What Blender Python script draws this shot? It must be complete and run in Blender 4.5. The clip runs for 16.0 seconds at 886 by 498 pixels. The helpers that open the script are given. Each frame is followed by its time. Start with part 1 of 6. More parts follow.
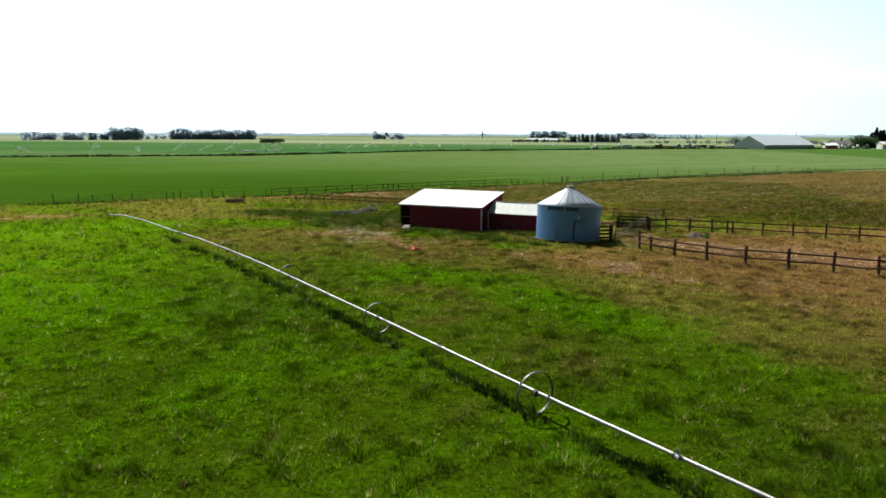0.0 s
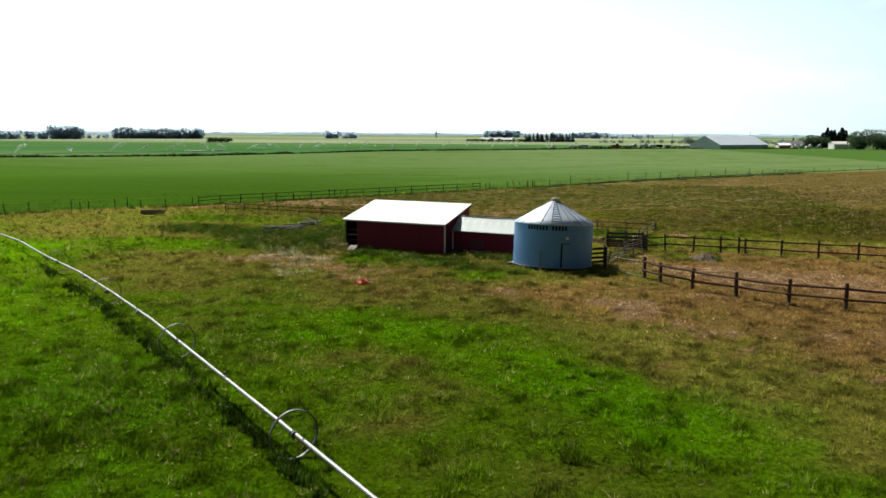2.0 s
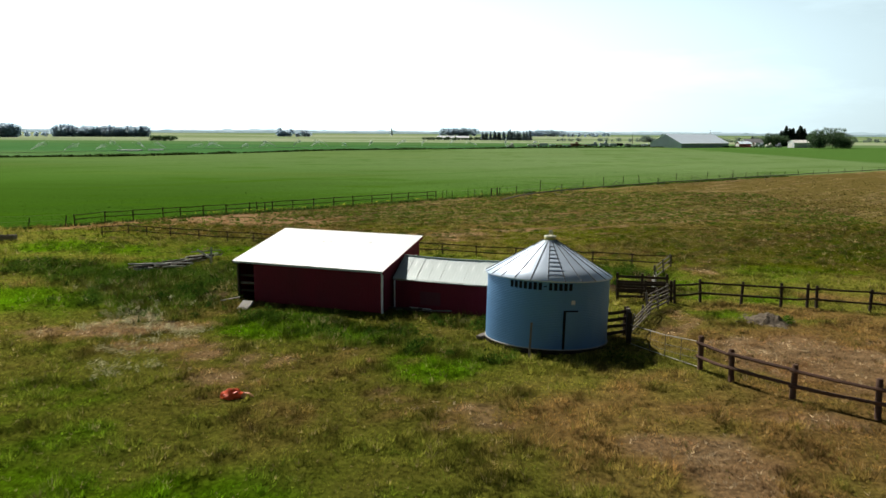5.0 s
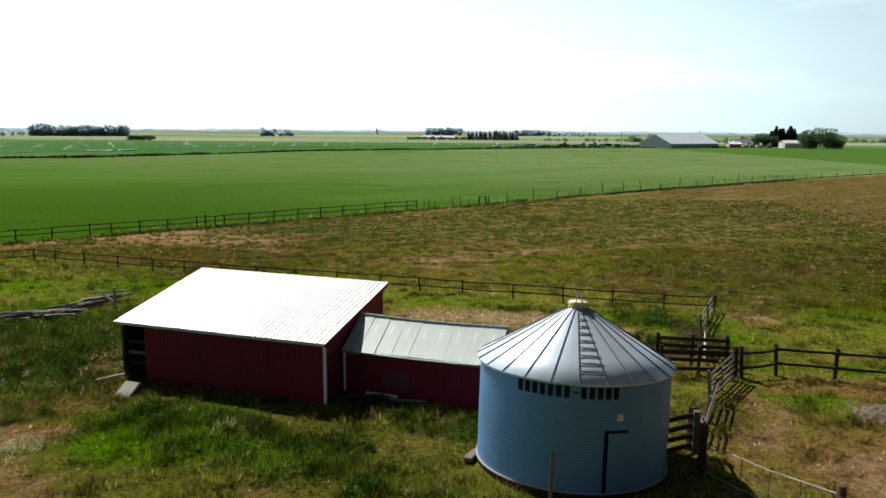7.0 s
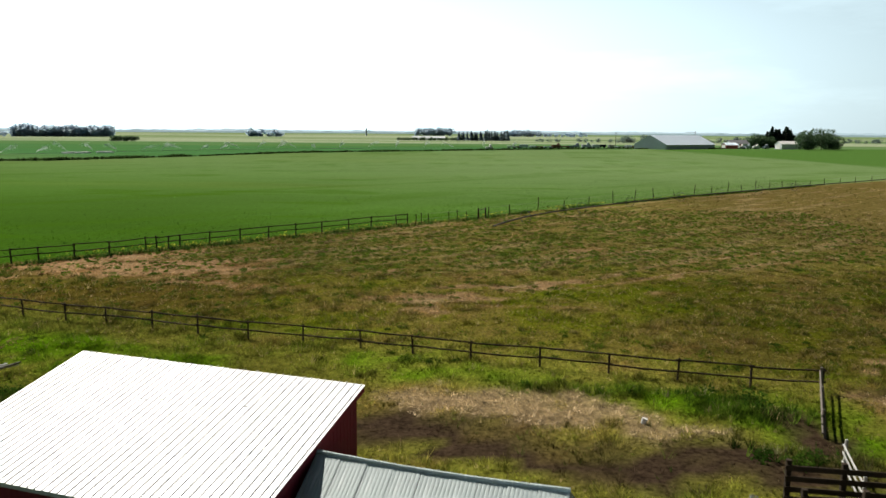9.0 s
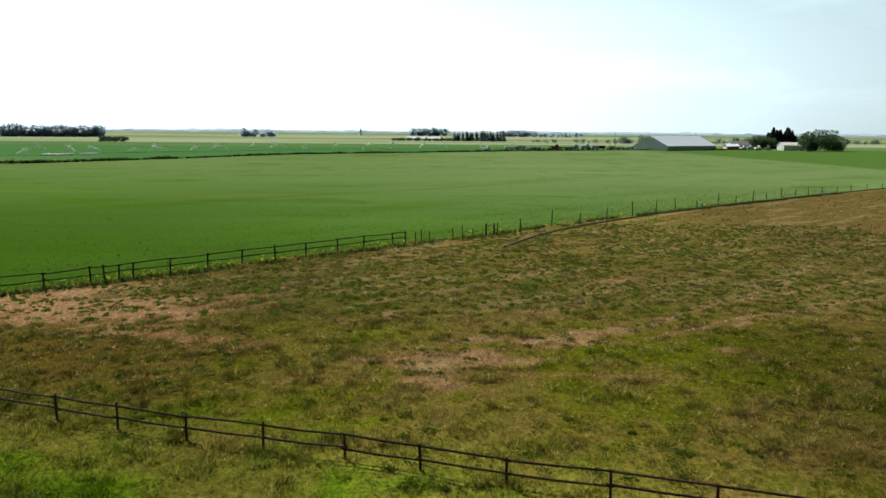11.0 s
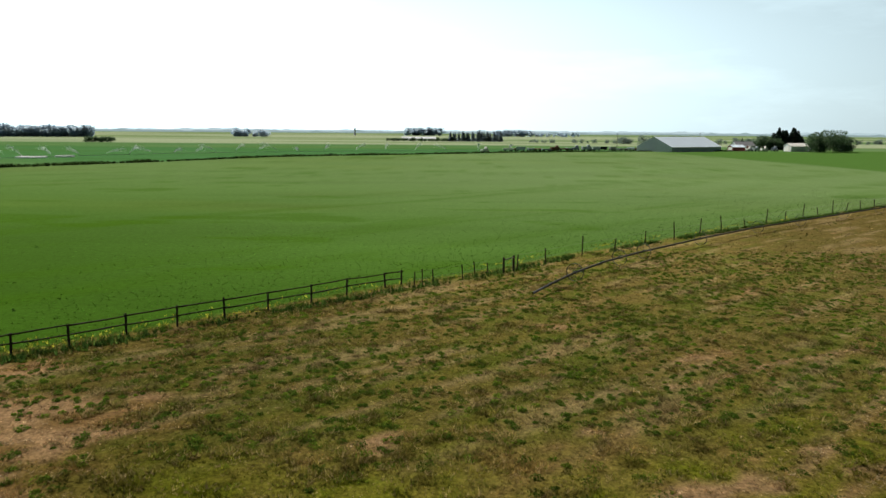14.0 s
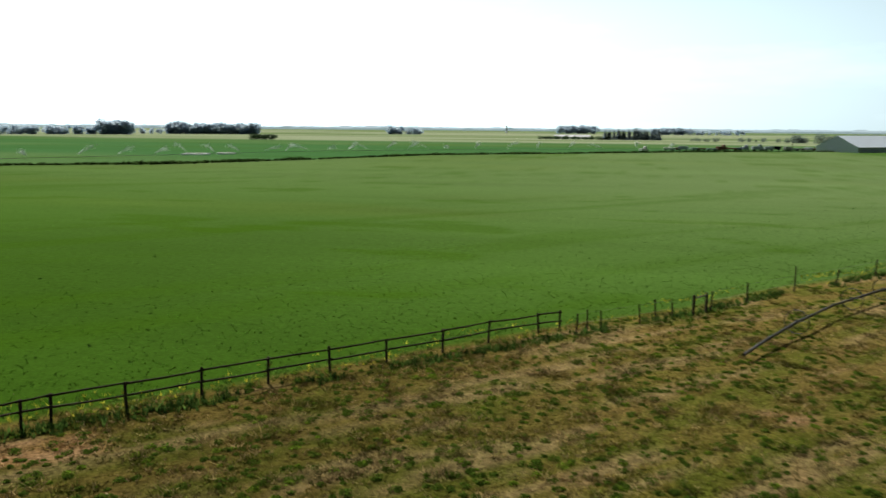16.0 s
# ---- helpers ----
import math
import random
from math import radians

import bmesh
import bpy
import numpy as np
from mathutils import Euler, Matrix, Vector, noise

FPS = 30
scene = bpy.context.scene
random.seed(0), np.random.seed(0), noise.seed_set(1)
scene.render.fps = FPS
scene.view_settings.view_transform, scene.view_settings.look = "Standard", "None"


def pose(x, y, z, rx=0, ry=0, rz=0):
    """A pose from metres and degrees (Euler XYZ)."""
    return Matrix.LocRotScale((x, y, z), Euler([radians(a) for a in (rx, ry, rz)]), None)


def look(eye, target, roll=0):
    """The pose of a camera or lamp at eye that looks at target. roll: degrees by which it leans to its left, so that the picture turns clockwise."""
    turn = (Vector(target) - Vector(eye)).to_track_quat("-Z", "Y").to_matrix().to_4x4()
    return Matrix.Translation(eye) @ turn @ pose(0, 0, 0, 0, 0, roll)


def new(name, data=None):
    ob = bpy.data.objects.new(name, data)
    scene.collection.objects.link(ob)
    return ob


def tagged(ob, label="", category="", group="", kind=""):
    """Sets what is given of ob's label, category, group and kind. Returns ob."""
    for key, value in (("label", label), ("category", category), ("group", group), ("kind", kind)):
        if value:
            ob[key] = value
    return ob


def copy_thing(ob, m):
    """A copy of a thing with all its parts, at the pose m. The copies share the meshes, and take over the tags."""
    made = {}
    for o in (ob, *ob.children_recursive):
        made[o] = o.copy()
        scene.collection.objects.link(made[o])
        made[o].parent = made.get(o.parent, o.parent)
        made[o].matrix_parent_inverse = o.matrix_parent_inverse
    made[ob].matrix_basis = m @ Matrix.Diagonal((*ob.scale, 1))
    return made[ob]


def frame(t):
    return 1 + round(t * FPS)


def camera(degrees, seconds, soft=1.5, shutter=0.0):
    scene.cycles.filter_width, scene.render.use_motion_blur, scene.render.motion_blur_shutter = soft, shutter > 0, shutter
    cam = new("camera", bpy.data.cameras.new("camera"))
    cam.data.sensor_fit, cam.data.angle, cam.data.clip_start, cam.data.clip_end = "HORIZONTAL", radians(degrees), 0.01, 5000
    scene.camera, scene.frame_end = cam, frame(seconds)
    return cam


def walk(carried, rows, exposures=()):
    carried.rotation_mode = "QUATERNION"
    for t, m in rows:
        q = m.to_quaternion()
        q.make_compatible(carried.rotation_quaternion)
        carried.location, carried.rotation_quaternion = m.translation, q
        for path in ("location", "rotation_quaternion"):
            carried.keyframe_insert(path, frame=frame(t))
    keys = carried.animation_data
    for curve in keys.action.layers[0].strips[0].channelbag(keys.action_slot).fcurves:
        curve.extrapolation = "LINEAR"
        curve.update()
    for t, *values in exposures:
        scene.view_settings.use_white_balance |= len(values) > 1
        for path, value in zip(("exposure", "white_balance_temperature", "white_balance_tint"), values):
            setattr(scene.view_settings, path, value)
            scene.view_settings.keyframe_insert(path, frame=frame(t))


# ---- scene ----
cam = camera(60.1, 16.0, soft=1.5, shutter=0.3)
METRES, EYE, TILT, LEAN, TURN = 103.2, 9.6, 0.0, 0.0, 10.1
ROWS = [
    (0.0, 0.0, 0.0, 0.0, 0.03, -8.54, -0.2),
    (0.5, -0.0019, 0.0341, 0.0, -0.61, -8.55, -0.21),
    (1.0, -0.0026, 0.0687, 0.0005, -1.48, -8.56, -0.24),
    (1.5, -0.002, 0.1034, 0.0009, -2.47, -8.56, -0.27),
    (2.0, -0.0004, 0.1378, 0.0007, -3.41, -8.58, -0.28),
    (2.5, 0.0019, 0.1717, 0.0007, -4.24, -8.62, -0.27),
    (3.0, 0.0049, 0.2052, 0.0007, -4.92, -8.67, -0.27),
    (3.5, 0.0085, 0.2385, 0.0006, -5.46, -8.68, -0.29),
    (6.0, 0.0332, 0.4035, 0.0041, -7.21, -8.73, -0.35),
    (6.5, 0.0383, 0.4351, 0.0045, -7.46, -8.73, -0.37),
    (7.0, 0.043, 0.4666, 0.0049, -7.7, -8.75, -0.38),
    (7.5, 0.0466, 0.4977, 0.0056, -7.95, -8.74, -0.4),
    (8.0, 0.0496, 0.5285, 0.0064, -8.13, -8.73, -0.38),
    (8.5, 0.0522, 0.5585, 0.0072, -8.29, -8.73, -0.37),
    (9.0, 0.0543, 0.5878, 0.0084, -8.45, -8.73, -0.39),
    (11.5, 0.0648, 0.7271, 0.0151, -8.91, -8.74, -0.42),
    (12.0, 0.0676, 0.7548, 0.0168, -8.96, -8.76, -0.41),
    (12.5, 0.0705, 0.7826, 0.0184, -9.04, -8.78, -0.42),
    (13.0, 0.0736, 0.8109, 0.0199, -9.11, -8.77, -0.42),
    (13.5, 0.0765, 0.8398, 0.0205, -9.19, -8.79, -0.42),
    (14.0, 0.0795, 0.8692, 0.0207, -9.24, -8.78, -0.43),
    (14.5, 0.0825, 0.8986, 0.0211, -9.11, -8.8, -0.44),
    (15.0, 0.0848, 0.9308, 0.0213, -7.51, -8.86, -0.46),
    (15.5, 0.0861, 0.9623, 0.0215, -4.15, -8.91, -0.47),
    (16.0, 0.0861, 0.9945, 0.0213, 1.94, -9.02, -0.46),
]
walk(cam, [(t, pose(0, 0, EYE, TILT, LEAN, TURN) @ pose(METRES * x, METRES * y, METRES * z, 90 + pitch, roll, yaw)) for t, x, y, z, yaw, pitch, roll in ROWS],
     exposures=[(0.0, 0.42), (2.0, 0.4), (4.5, 0.3), (8.0, 0.27), (12.5, 0.24), (16.0, 0.12)])

# ---- sky and sun ----
SUN_ELEVATION, SUN_AZIMUTH = 46.0, -39.0   # degrees; azimuth clockwise from +y
SKY_STRENGTH, HAZE_BASE, HAZE_FORWARD, HAZE_FALL = 0.009, 0.012, 2.7, 0.27
world = bpy.data.worlds.new("sky")
scene.world = world
world.use_nodes = True
wn, wl = world.node_tree.nodes, world.node_tree.links
wn.clear()
sky = wn.new("ShaderNodeTexSky")
sky.sky_type = "NISHITA"
sky.sun_disc = False
sky.sun_elevation, sky.sun_rotation = radians(SUN_ELEVATION), radians(SUN_AZIMUTH)
sky.air_density, sky.dust_density, sky.ozone_density = 1.0, 0.7, 1.2
wout = wn.new("ShaderNodeOutputWorld")
wco = wn.new("ShaderNodeTexCoord")


def wmath(op, a, b=None):
    q = wn.new("ShaderNodeMath")
    q.operation = op
    for k, v in enumerate((a, b)):
        if v is None:
            continue
        if isinstance(v, (int, float)):
            q.inputs[k].default_value = v
        else:
            wl.new(v, q.inputs[k])
    return q.outputs[0]


SX = math.sin(radians(SUN_AZIMUTH)) * math.cos(radians(SUN_ELEVATION))
SY = math.cos(radians(SUN_AZIMUTH)) * math.cos(radians(SUN_ELEVATION))
SZ = math.sin(radians(SUN_ELEVATION))
# bright low haze that scatters the sun forward
wdot = wn.new("ShaderNodeVectorMath")
wdot.operation = "DOT_PRODUCT"
wdot.inputs[1].default_value = (SX, SY, SZ)
wl.new(wco.outputs["Generated"], wdot.inputs[0])
wsep = wn.new("ShaderNodeSeparateXYZ")
wl.new(wco.outputs["Generated"], wsep.inputs[0])
height = wmath("MAXIMUM", wsep.outputs["Z"], 0.0)
layer = wmath("DIVIDE", height, HAZE_FALL)
low = wmath("POWER", 2.718, wmath("MULTIPLY", wmath("MULTIPLY", layer, layer), -1.0))
forward = wmath("POWER", wmath("MULTIPLY", wmath("ADD", wdot.outputs["Value"], 1.0), 0.5), 3.2)
haze = wmath("MULTIPLY", low, wmath("ADD", wmath("MULTIPLY", forward, HAZE_FORWARD), HAZE_BASE))
# thin streaks of high cloud
wmap = wn.new("ShaderNodeMapping")
wmap.inputs["Scale"].default_value = (2.0, 2.0, 9.0)
wmap.inputs["Rotation"].default_value = (0.25, 0.35, 0.4)
wnoise = wn.new("ShaderNodeTexNoise")
wnoise.inputs["Scale"].default_value = 1.6
wnoise.inputs["Detail"].default_value = 7
wnoise.inputs["Roughness"].default_value = 0.6
wl.new(wco.outputs["Generated"], wmap.inputs["Vector"])
wl.new(wmap.outputs[0], wnoise.inputs["Vector"])
cloud = wmath("MULTIPLY", wmath("MAXIMUM", wmath("SUBTRACT", wnoise.outputs["Fac"], 0.48), 0.0), 1.1)
back = wn.new("ShaderNodeBackground")
back.inputs["Strength"].default_value = SKY_STRENGTH
wl.new(sky.outputs[0], back.inputs["Color"])
mist = wn.new("ShaderNodeBackground")
mist.inputs["Color"].default_value = (0.73, 0.93, 1.0, 1)
wl.new(wmath("ADD", haze, wmath("MULTIPLY", cloud, wmath("ADD", forward, 0.25))), mist.inputs["Strength"])
both = wn.new("ShaderNodeAddShader")
wl.new(back.outputs[0], both.inputs[0])
wl.new(mist.outputs[0], both.inputs[1])
wl.new(both.outputs[0], wout.inputs["Surface"])

sun_data = bpy.data.lights.new("sun", "SUN")
sun_data.energy, sun_data.angle, sun_data.color = 5.0, radians(0.53), (1.0, 0.95, 0.87)
sun = new("sun", sun_data)
sun.matrix_world = look((SX * 300, SY * 300, SZ * 300), (0, 0, 0))


# ---- materials ----
def nodes_of(name):
    m = bpy.data.materials.new(name)
    m.use_nodes = True
    nt = m.node_tree
    return m, nt.nodes, nt.links, nt.nodes["Principled BSDF"]


def surface(name, colour, rough=0.7, metal=0.0, vary=0.25, scale=4.0, fine=40.0, bump=0.2, stain=None, stain_at=0.6, stretch=(1, 1, 1), spec=0.5, depth=0.01, piece=0.0):
    """A material with variation at two scales, stains of a second colour, fine relief, and a random shade for each object."""
    m, n, l, b = nodes_of(name)
    co = n.new("ShaderNodeTexCoord")
    mp = n.new("ShaderNodeMapping")
    mp.inputs["Scale"].default_value = stretch
    l.new(co.outputs["Object"], mp.inputs["Vector"])
    big = n.new("ShaderNodeTexNoise")
    big.inputs["Scale"].default_value, big.inputs["Detail"].default_value = scale, 5
    sm = n.new("ShaderNodeTexNoise")
    sm.inputs["Scale"].default_value, sm.inputs["Detail"].default_value = fine, 4
    for q in (big, sm):
        l.new(mp.outputs[0], q.inputs["Vector"])
    mix = n.new("ShaderNodeMixRGB")
    mix.inputs["Color1"].default_value = (*[c * (1 - vary) for c in colour], 1)
    mix.inputs["Color2"].default_value = (*[min(1, c * (1 + vary)) for c in colour], 1)
    add = n.new("ShaderNodeMath")
    add.operation = "ADD"
    half = n.new("ShaderNodeMath")
    half.operation = "MULTIPLY_ADD"
    half.inputs[1].default_value, half.inputs[2].default_value = 0.6, -0.3
    l.new(sm.outputs["Fac"], half.inputs[0])
    l.new(big.outputs["Fac"], add.inputs[0])
    l.new(half.outputs[0], add.inputs[1])
    l.new(add.outputs[0], mix.inputs["Fac"])
    col = mix.outputs[0]
    if stain:
        ramp = n.new("ShaderNodeValToRGB")
        ramp.color_ramp.elements[0].position, ramp.color_ramp.elements[1].position = stain_at, stain_at + 0.15
        st = n.new("ShaderNodeTexNoise")
        st.inputs["Scale"].default_value, st.inputs["Detail"].default_value = scale * 0.7, 8
        l.new(mp.outputs[0], st.inputs["Vector"])
        l.new(st.outputs["Fac"], ramp.inputs["Fac"])
        sx = n.new("ShaderNodeMixRGB")
        sx.inputs["Color2"].default_value = (*stain, 1)
        l.new(ramp.outputs[0], sx.inputs["Fac"])
        l.new(col, sx.inputs["Color1"])
        col = sx.outputs[0]
    if piece:
        info = n.new("ShaderNodeObjectInfo")
        hv = n.new("ShaderNodeHueSaturation")
        ma = n.new("ShaderNodeMath")
        ma.operation = "MULTIPLY_ADD"
        ma.inputs[1].default_value, ma.inputs[2].default_value = 2 * piece, 1 - piece
        l.new(info.outputs["Random"], ma.inputs[0])
        l.new(ma.outputs[0], hv.inputs["Value"])
        l.new(col, hv.inputs["Color"])
        col = hv.outputs[0]
    l.new(col, b.inputs["Base Color"])
    b.inputs["Metallic"].default_value = metal
    b.inputs["Specular IOR Level"].default_value = spec
    rr = n.new("ShaderNodeMapRange")
    rr.inputs["To Min"].default_value, rr.inputs["To Max"].default_value = max(0.05, rough - 0.12), min(1, rough + 0.12)
    l.new(big.outputs["Fac"], rr.inputs["Value"])
    l.new(rr.outputs[0], b.inputs["Roughness"])
    if bump:
        bp = n.new("ShaderNodeBump")
        bp.inputs["Strength"].default_value, bp.inputs["Distance"].default_value = bump, depth
        l.new(sm.outputs["Fac"], bp.inputs["Height"])
        l.new(bp.outputs[0], b.inputs["Normal"])
    return m


ROOF_WHITE = surface("galvanised_roof", (0.86, 0.86, 0.85), 0.55, 0.1, 0.06, 0.6, 30, 0.05, stretch=(1, 0.25, 1), piece=0.05)
ROOF_OLD = surface("weathered_galvanised_roof", (0.42, 0.48, 0.465), 0.6, 0.15, 0.20, 1.6, 25, 0.15, stain=(0.60, 0.65, 0.63), stain_at=0.55, stretch=(9.0, 0.5, 1), piece=0.03)
RED = surface("red_barn_paint", (0.150, 0.006, 0.017), 0.72, 0, 0.3, 0.7, 18, 0.3, stain=(0.098, 0.010, 0.017), stain_at=0.6, stretch=(1, 1, 0.3), spec=0.3)
WHITE_TRIM = surface("white_painted_trim", (0.72, 0.70, 0.66), 0.6, 0, 0.12, 3, 30, 0.1)
WHITE_WOOD = surface("sun_bleached_poles", (0.52, 0.50, 0.46), 0.85, 0, 0.3, 2.5, 30, 0.4, spec=0.25, piece=0.25)
WOOD_DARK = surface("dark_weathered_timber", (0.046, 0.034, 0.024), 0.9, 0, 0.4, 2.5, 30, 0.5, stretch=(1, 1, 1), spec=0.1, piece=0.25)
WOOD_RED = surface("brown_creosoted_timber", (0.085, 0.045, 0.030), 0.85, 0, 0.4, 2.5, 30, 0.5, spec=0.25, piece=0.2)
# grey timber, its colour toned down for gates standing in shade
WOOD_GREY = surface("bleached_grey_timber", (0.165, 0.140, 0.118), 0.85, 0, 0.3, 2.5, 30, 0.4, spec=0.25, piece=0.2)
# the bin wall's blue holds the sky's reflection in its base colour
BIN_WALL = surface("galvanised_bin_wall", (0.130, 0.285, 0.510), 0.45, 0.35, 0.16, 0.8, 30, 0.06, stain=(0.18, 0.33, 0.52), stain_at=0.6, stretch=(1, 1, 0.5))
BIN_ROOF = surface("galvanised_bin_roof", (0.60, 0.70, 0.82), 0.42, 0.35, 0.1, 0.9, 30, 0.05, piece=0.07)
BIN_RIB = surface("dark_seam_of_bin_roof", (0.075, 0.085, 0.10), 0.6, 0.2, 0.2, 3, 30, 0.1)
YELLOW = surface("pale_yellow_paint", (0.66, 0.58, 0.16), 0.5, 0, 0.12, 3, 30, 0.1)
BLACK_PAINT = surface("black_paint", (0.010, 0.012, 0.018), 0.8, 0, 0.3, 6, 40, 0.1, spec=0.1)
CONCRETE = surface("pale_concrete", (0.34, 0.32, 0.28), 0.85, 0, 0.3, 1.5, 30, 0.3, stain=(0.16, 0.14, 0.11))
ALUMINIUM = surface("dull_aluminium_pipe", (0.27, 0.275, 0.255), 0.5, 0.75, 0.15, 2, 30, 0.1)
STEEL = surface("galvanised_wheel_steel", (0.22, 0.22, 0.21), 0.5, 0.5, 0.2, 3, 30, 0.1)
ORANGE = surface("bright_orange_plastic", (0.78, 0.085, 0.012), 0.5, 0, 0.15, 3, 30, 0.1)
BARK = surface("grey_brown_bark", (0.10, 0.075, 0.055), 0.9, 0, 0.3, 3, 20, 0.5)
WHEEL_STEEL = surface("dull_wheel_steel", (0.060, 0.060, 0.058), 0.5, 0.3, 0.25, 3, 30, 0.1)
RUST = surface("rusty_steel", (0.16, 0.075, 0.045), 0.8, 0.2, 0.35, 3, 25, 0.3)


# ---- mesh helpers ----
def part(name, bm, material, parent=None, label=""):
    """Links a bmesh as one mesh object, under a thing or a part."""
    me = bpy.data.meshes.new(name)
    bm.normal_update()
    bm.to_mesh(me)
    bm.free()
    me.materials.append(material)
    ob = new(name, me)
    if parent is not None:
        ob.parent = parent
    if label:
        tagged(ob, label)
    return ob


def again(ob, m):
    """One more object on the same mesh and under the same parent."""
    o = ob.copy()
    scene.collection.objects.link(o)
    o.matrix_basis = m
    return o


def thing(name, m, label, category, group="", kind=""):
    ob = new(name)
    ob.empty_display_size = 0.3
    ob.matrix_world = m
    return tagged(ob, label, category, group, kind)


def add_box(bm, x0, x1, y0, y1, z0, z1, m=Matrix(), bevel=0.0):
    vs = [bm.verts.new(m @ Vector(p)) for p in ((x0, y0, z0), (x1, y0, z0), (x1, y1, z0), (x0, y1, z0), (x0, y0, z1), (x1, y0, z1), (x1, y1, z1), (x0, y1, z1))]
    fs = [bm.faces.new([vs[i] for i in q]) for q in ((3, 2, 1, 0), (4, 5, 6, 7), (0, 1, 5, 4), (1, 2, 6, 5), (2, 3, 7, 6), (3, 0, 4, 7))]
    if bevel:
        es = list({e for f in fs for e in f.edges})
        bmesh.ops.bevel(bm, geom=es, offset=bevel, segments=1, affect="EDGES")
    return bm


def add_tube(bm, pts, radii, sides=8, caps=True, wobble=0.0, flat=1.0):
    """A tapered tube through the points."""
    pts = [Vector(p) for p in pts]
    if not isinstance(radii, (list, tuple)):
        radii = [radii] * len(pts)
    rings = []
    for i, p in enumerate(pts):
        d = (pts[min(i + 1, len(pts) - 1)] - pts[max(i - 1, 0)]).normalized()
        side = d.cross(Vector((0, 0, 1)) if abs(d.z) < 0.95 else Vector((0, 1, 0))).normalized()
        up = side.cross(d).normalized()
        ring = []
        for k in range(sides):
            a = 2 * math.pi * k / sides
            r = radii[i] * (1 + wobble * random.uniform(-1, 1))
            ring.append(bm.verts.new(p + side * (math.cos(a) * r * flat) + up * (math.sin(a) * r)))
        rings.append(ring)
    for a, b in zip(rings, rings[1:]):
        for k in range(sides):
            f = bm.faces.new((a[k], a[(k + 1) % sides], b[(k + 1) % sides], b[k]))
            f.smooth = sides > 6
    if caps:
        bm.faces.new(rings[0])
        bm.faces.new(rings[-1][::-1])
    return bm


def add_board(bm, p, q, width, thick, up=(0, 0, 1)):
    """A sawn board from p to q, width upright, with slightly broken edges."""
    p, q = Vector(p), Vector(q)
    d = (q - p)
    x = d.normalized()
    y = Vector(up).cross(x).normalized()
    z = x.cross(y)
    m = Matrix((x, y, z)).transposed().to_4x4()
    m.translation = p
    return add_box(bm, 0, d.length, -thick / 2, thick / 2, -width / 2, width / 2, m, min(width, thick) * 0.12)


# ---- the lie of the land ----
TABLE = np.random.RandomState(7).rand(256, 256)


def vnoise(x, y, size, seed=0):
    """Smooth value noise, 0 to 1, with features of about that size in metres."""
    u, v = x / size + seed * 17.31, y / size + seed * 7.77
    i, j = np.floor(u).astype(int), np.floor(v).astype(int)
    fu, fv = u - i, v - j
    fu, fv = fu * fu * (3 - 2 * fu), fv * fv * (3 - 2 * fv)
    t = lambda a, b: TABLE[a % 256, b % 256]
    return (t(i, j) * (1 - fu) + t(i + 1, j) * fu) * (1 - fv) + (t(i, j + 1) * (1 - fu) + t(i + 1, j + 1) * fu) * fv


def fbm(x, y, size, seed=0, octaves=4):
    total, amp, norm = 0, 1.0, 0
    for k in range(octaves):
        total = total + amp * vnoise(x, y, size / 2 ** k, seed + 3 * k)
        norm += amp
        amp *= 0.55
    return total / norm


def ease(a, b, v):
    t = np.clip((v - a) / (b - a), 0, 1)
    return t * t * (3 - 2 * t)


FENCE_X = [-400, -110, -70, -46, -30.5, -17.2, -3.4, 4.4, 21.4, 65, 110, 160, 400]
FENCE_Y = [-260, 55, 94.3, 112.4, 127.9, 141.3, 154.0, 162.6, 178.5, 217.5, 254, 290, 420]
DITCH_X = [-2500, -600, -142, -113, -85, -14, 22, 95, 175, 400, 900]
DITCH_Y = [-900, 40, 315, 366, 425, 485, 517, 563, 590, 640, 700]
BRIGHT, LUSH, DEEP, OLIVE = (0.115, 0.275, 0.003), (0.105, 0.200, 0.005), (0.050, 0.125, 0.003), (0.172, 0.172, 0.026)
DRY, STRAW, EARTH, TAN = (0.235, 0.148, 0.048), (0.50, 0.35, 0.19), (0.085, 0.056, 0.034), (0.36, 0.185, 0.078)
# the far crop and outer field colours are paled to stand for haze
CROP, CROP_HAZED, WET, FIELD_HAZED, RANK = (0.060, 0.145, 0.012), (0.150, 0.228, 0.084), (0.070, 0.180, 0.060), (0.32, 0.37, 0.23), (0.042, 0.072, 0.010)
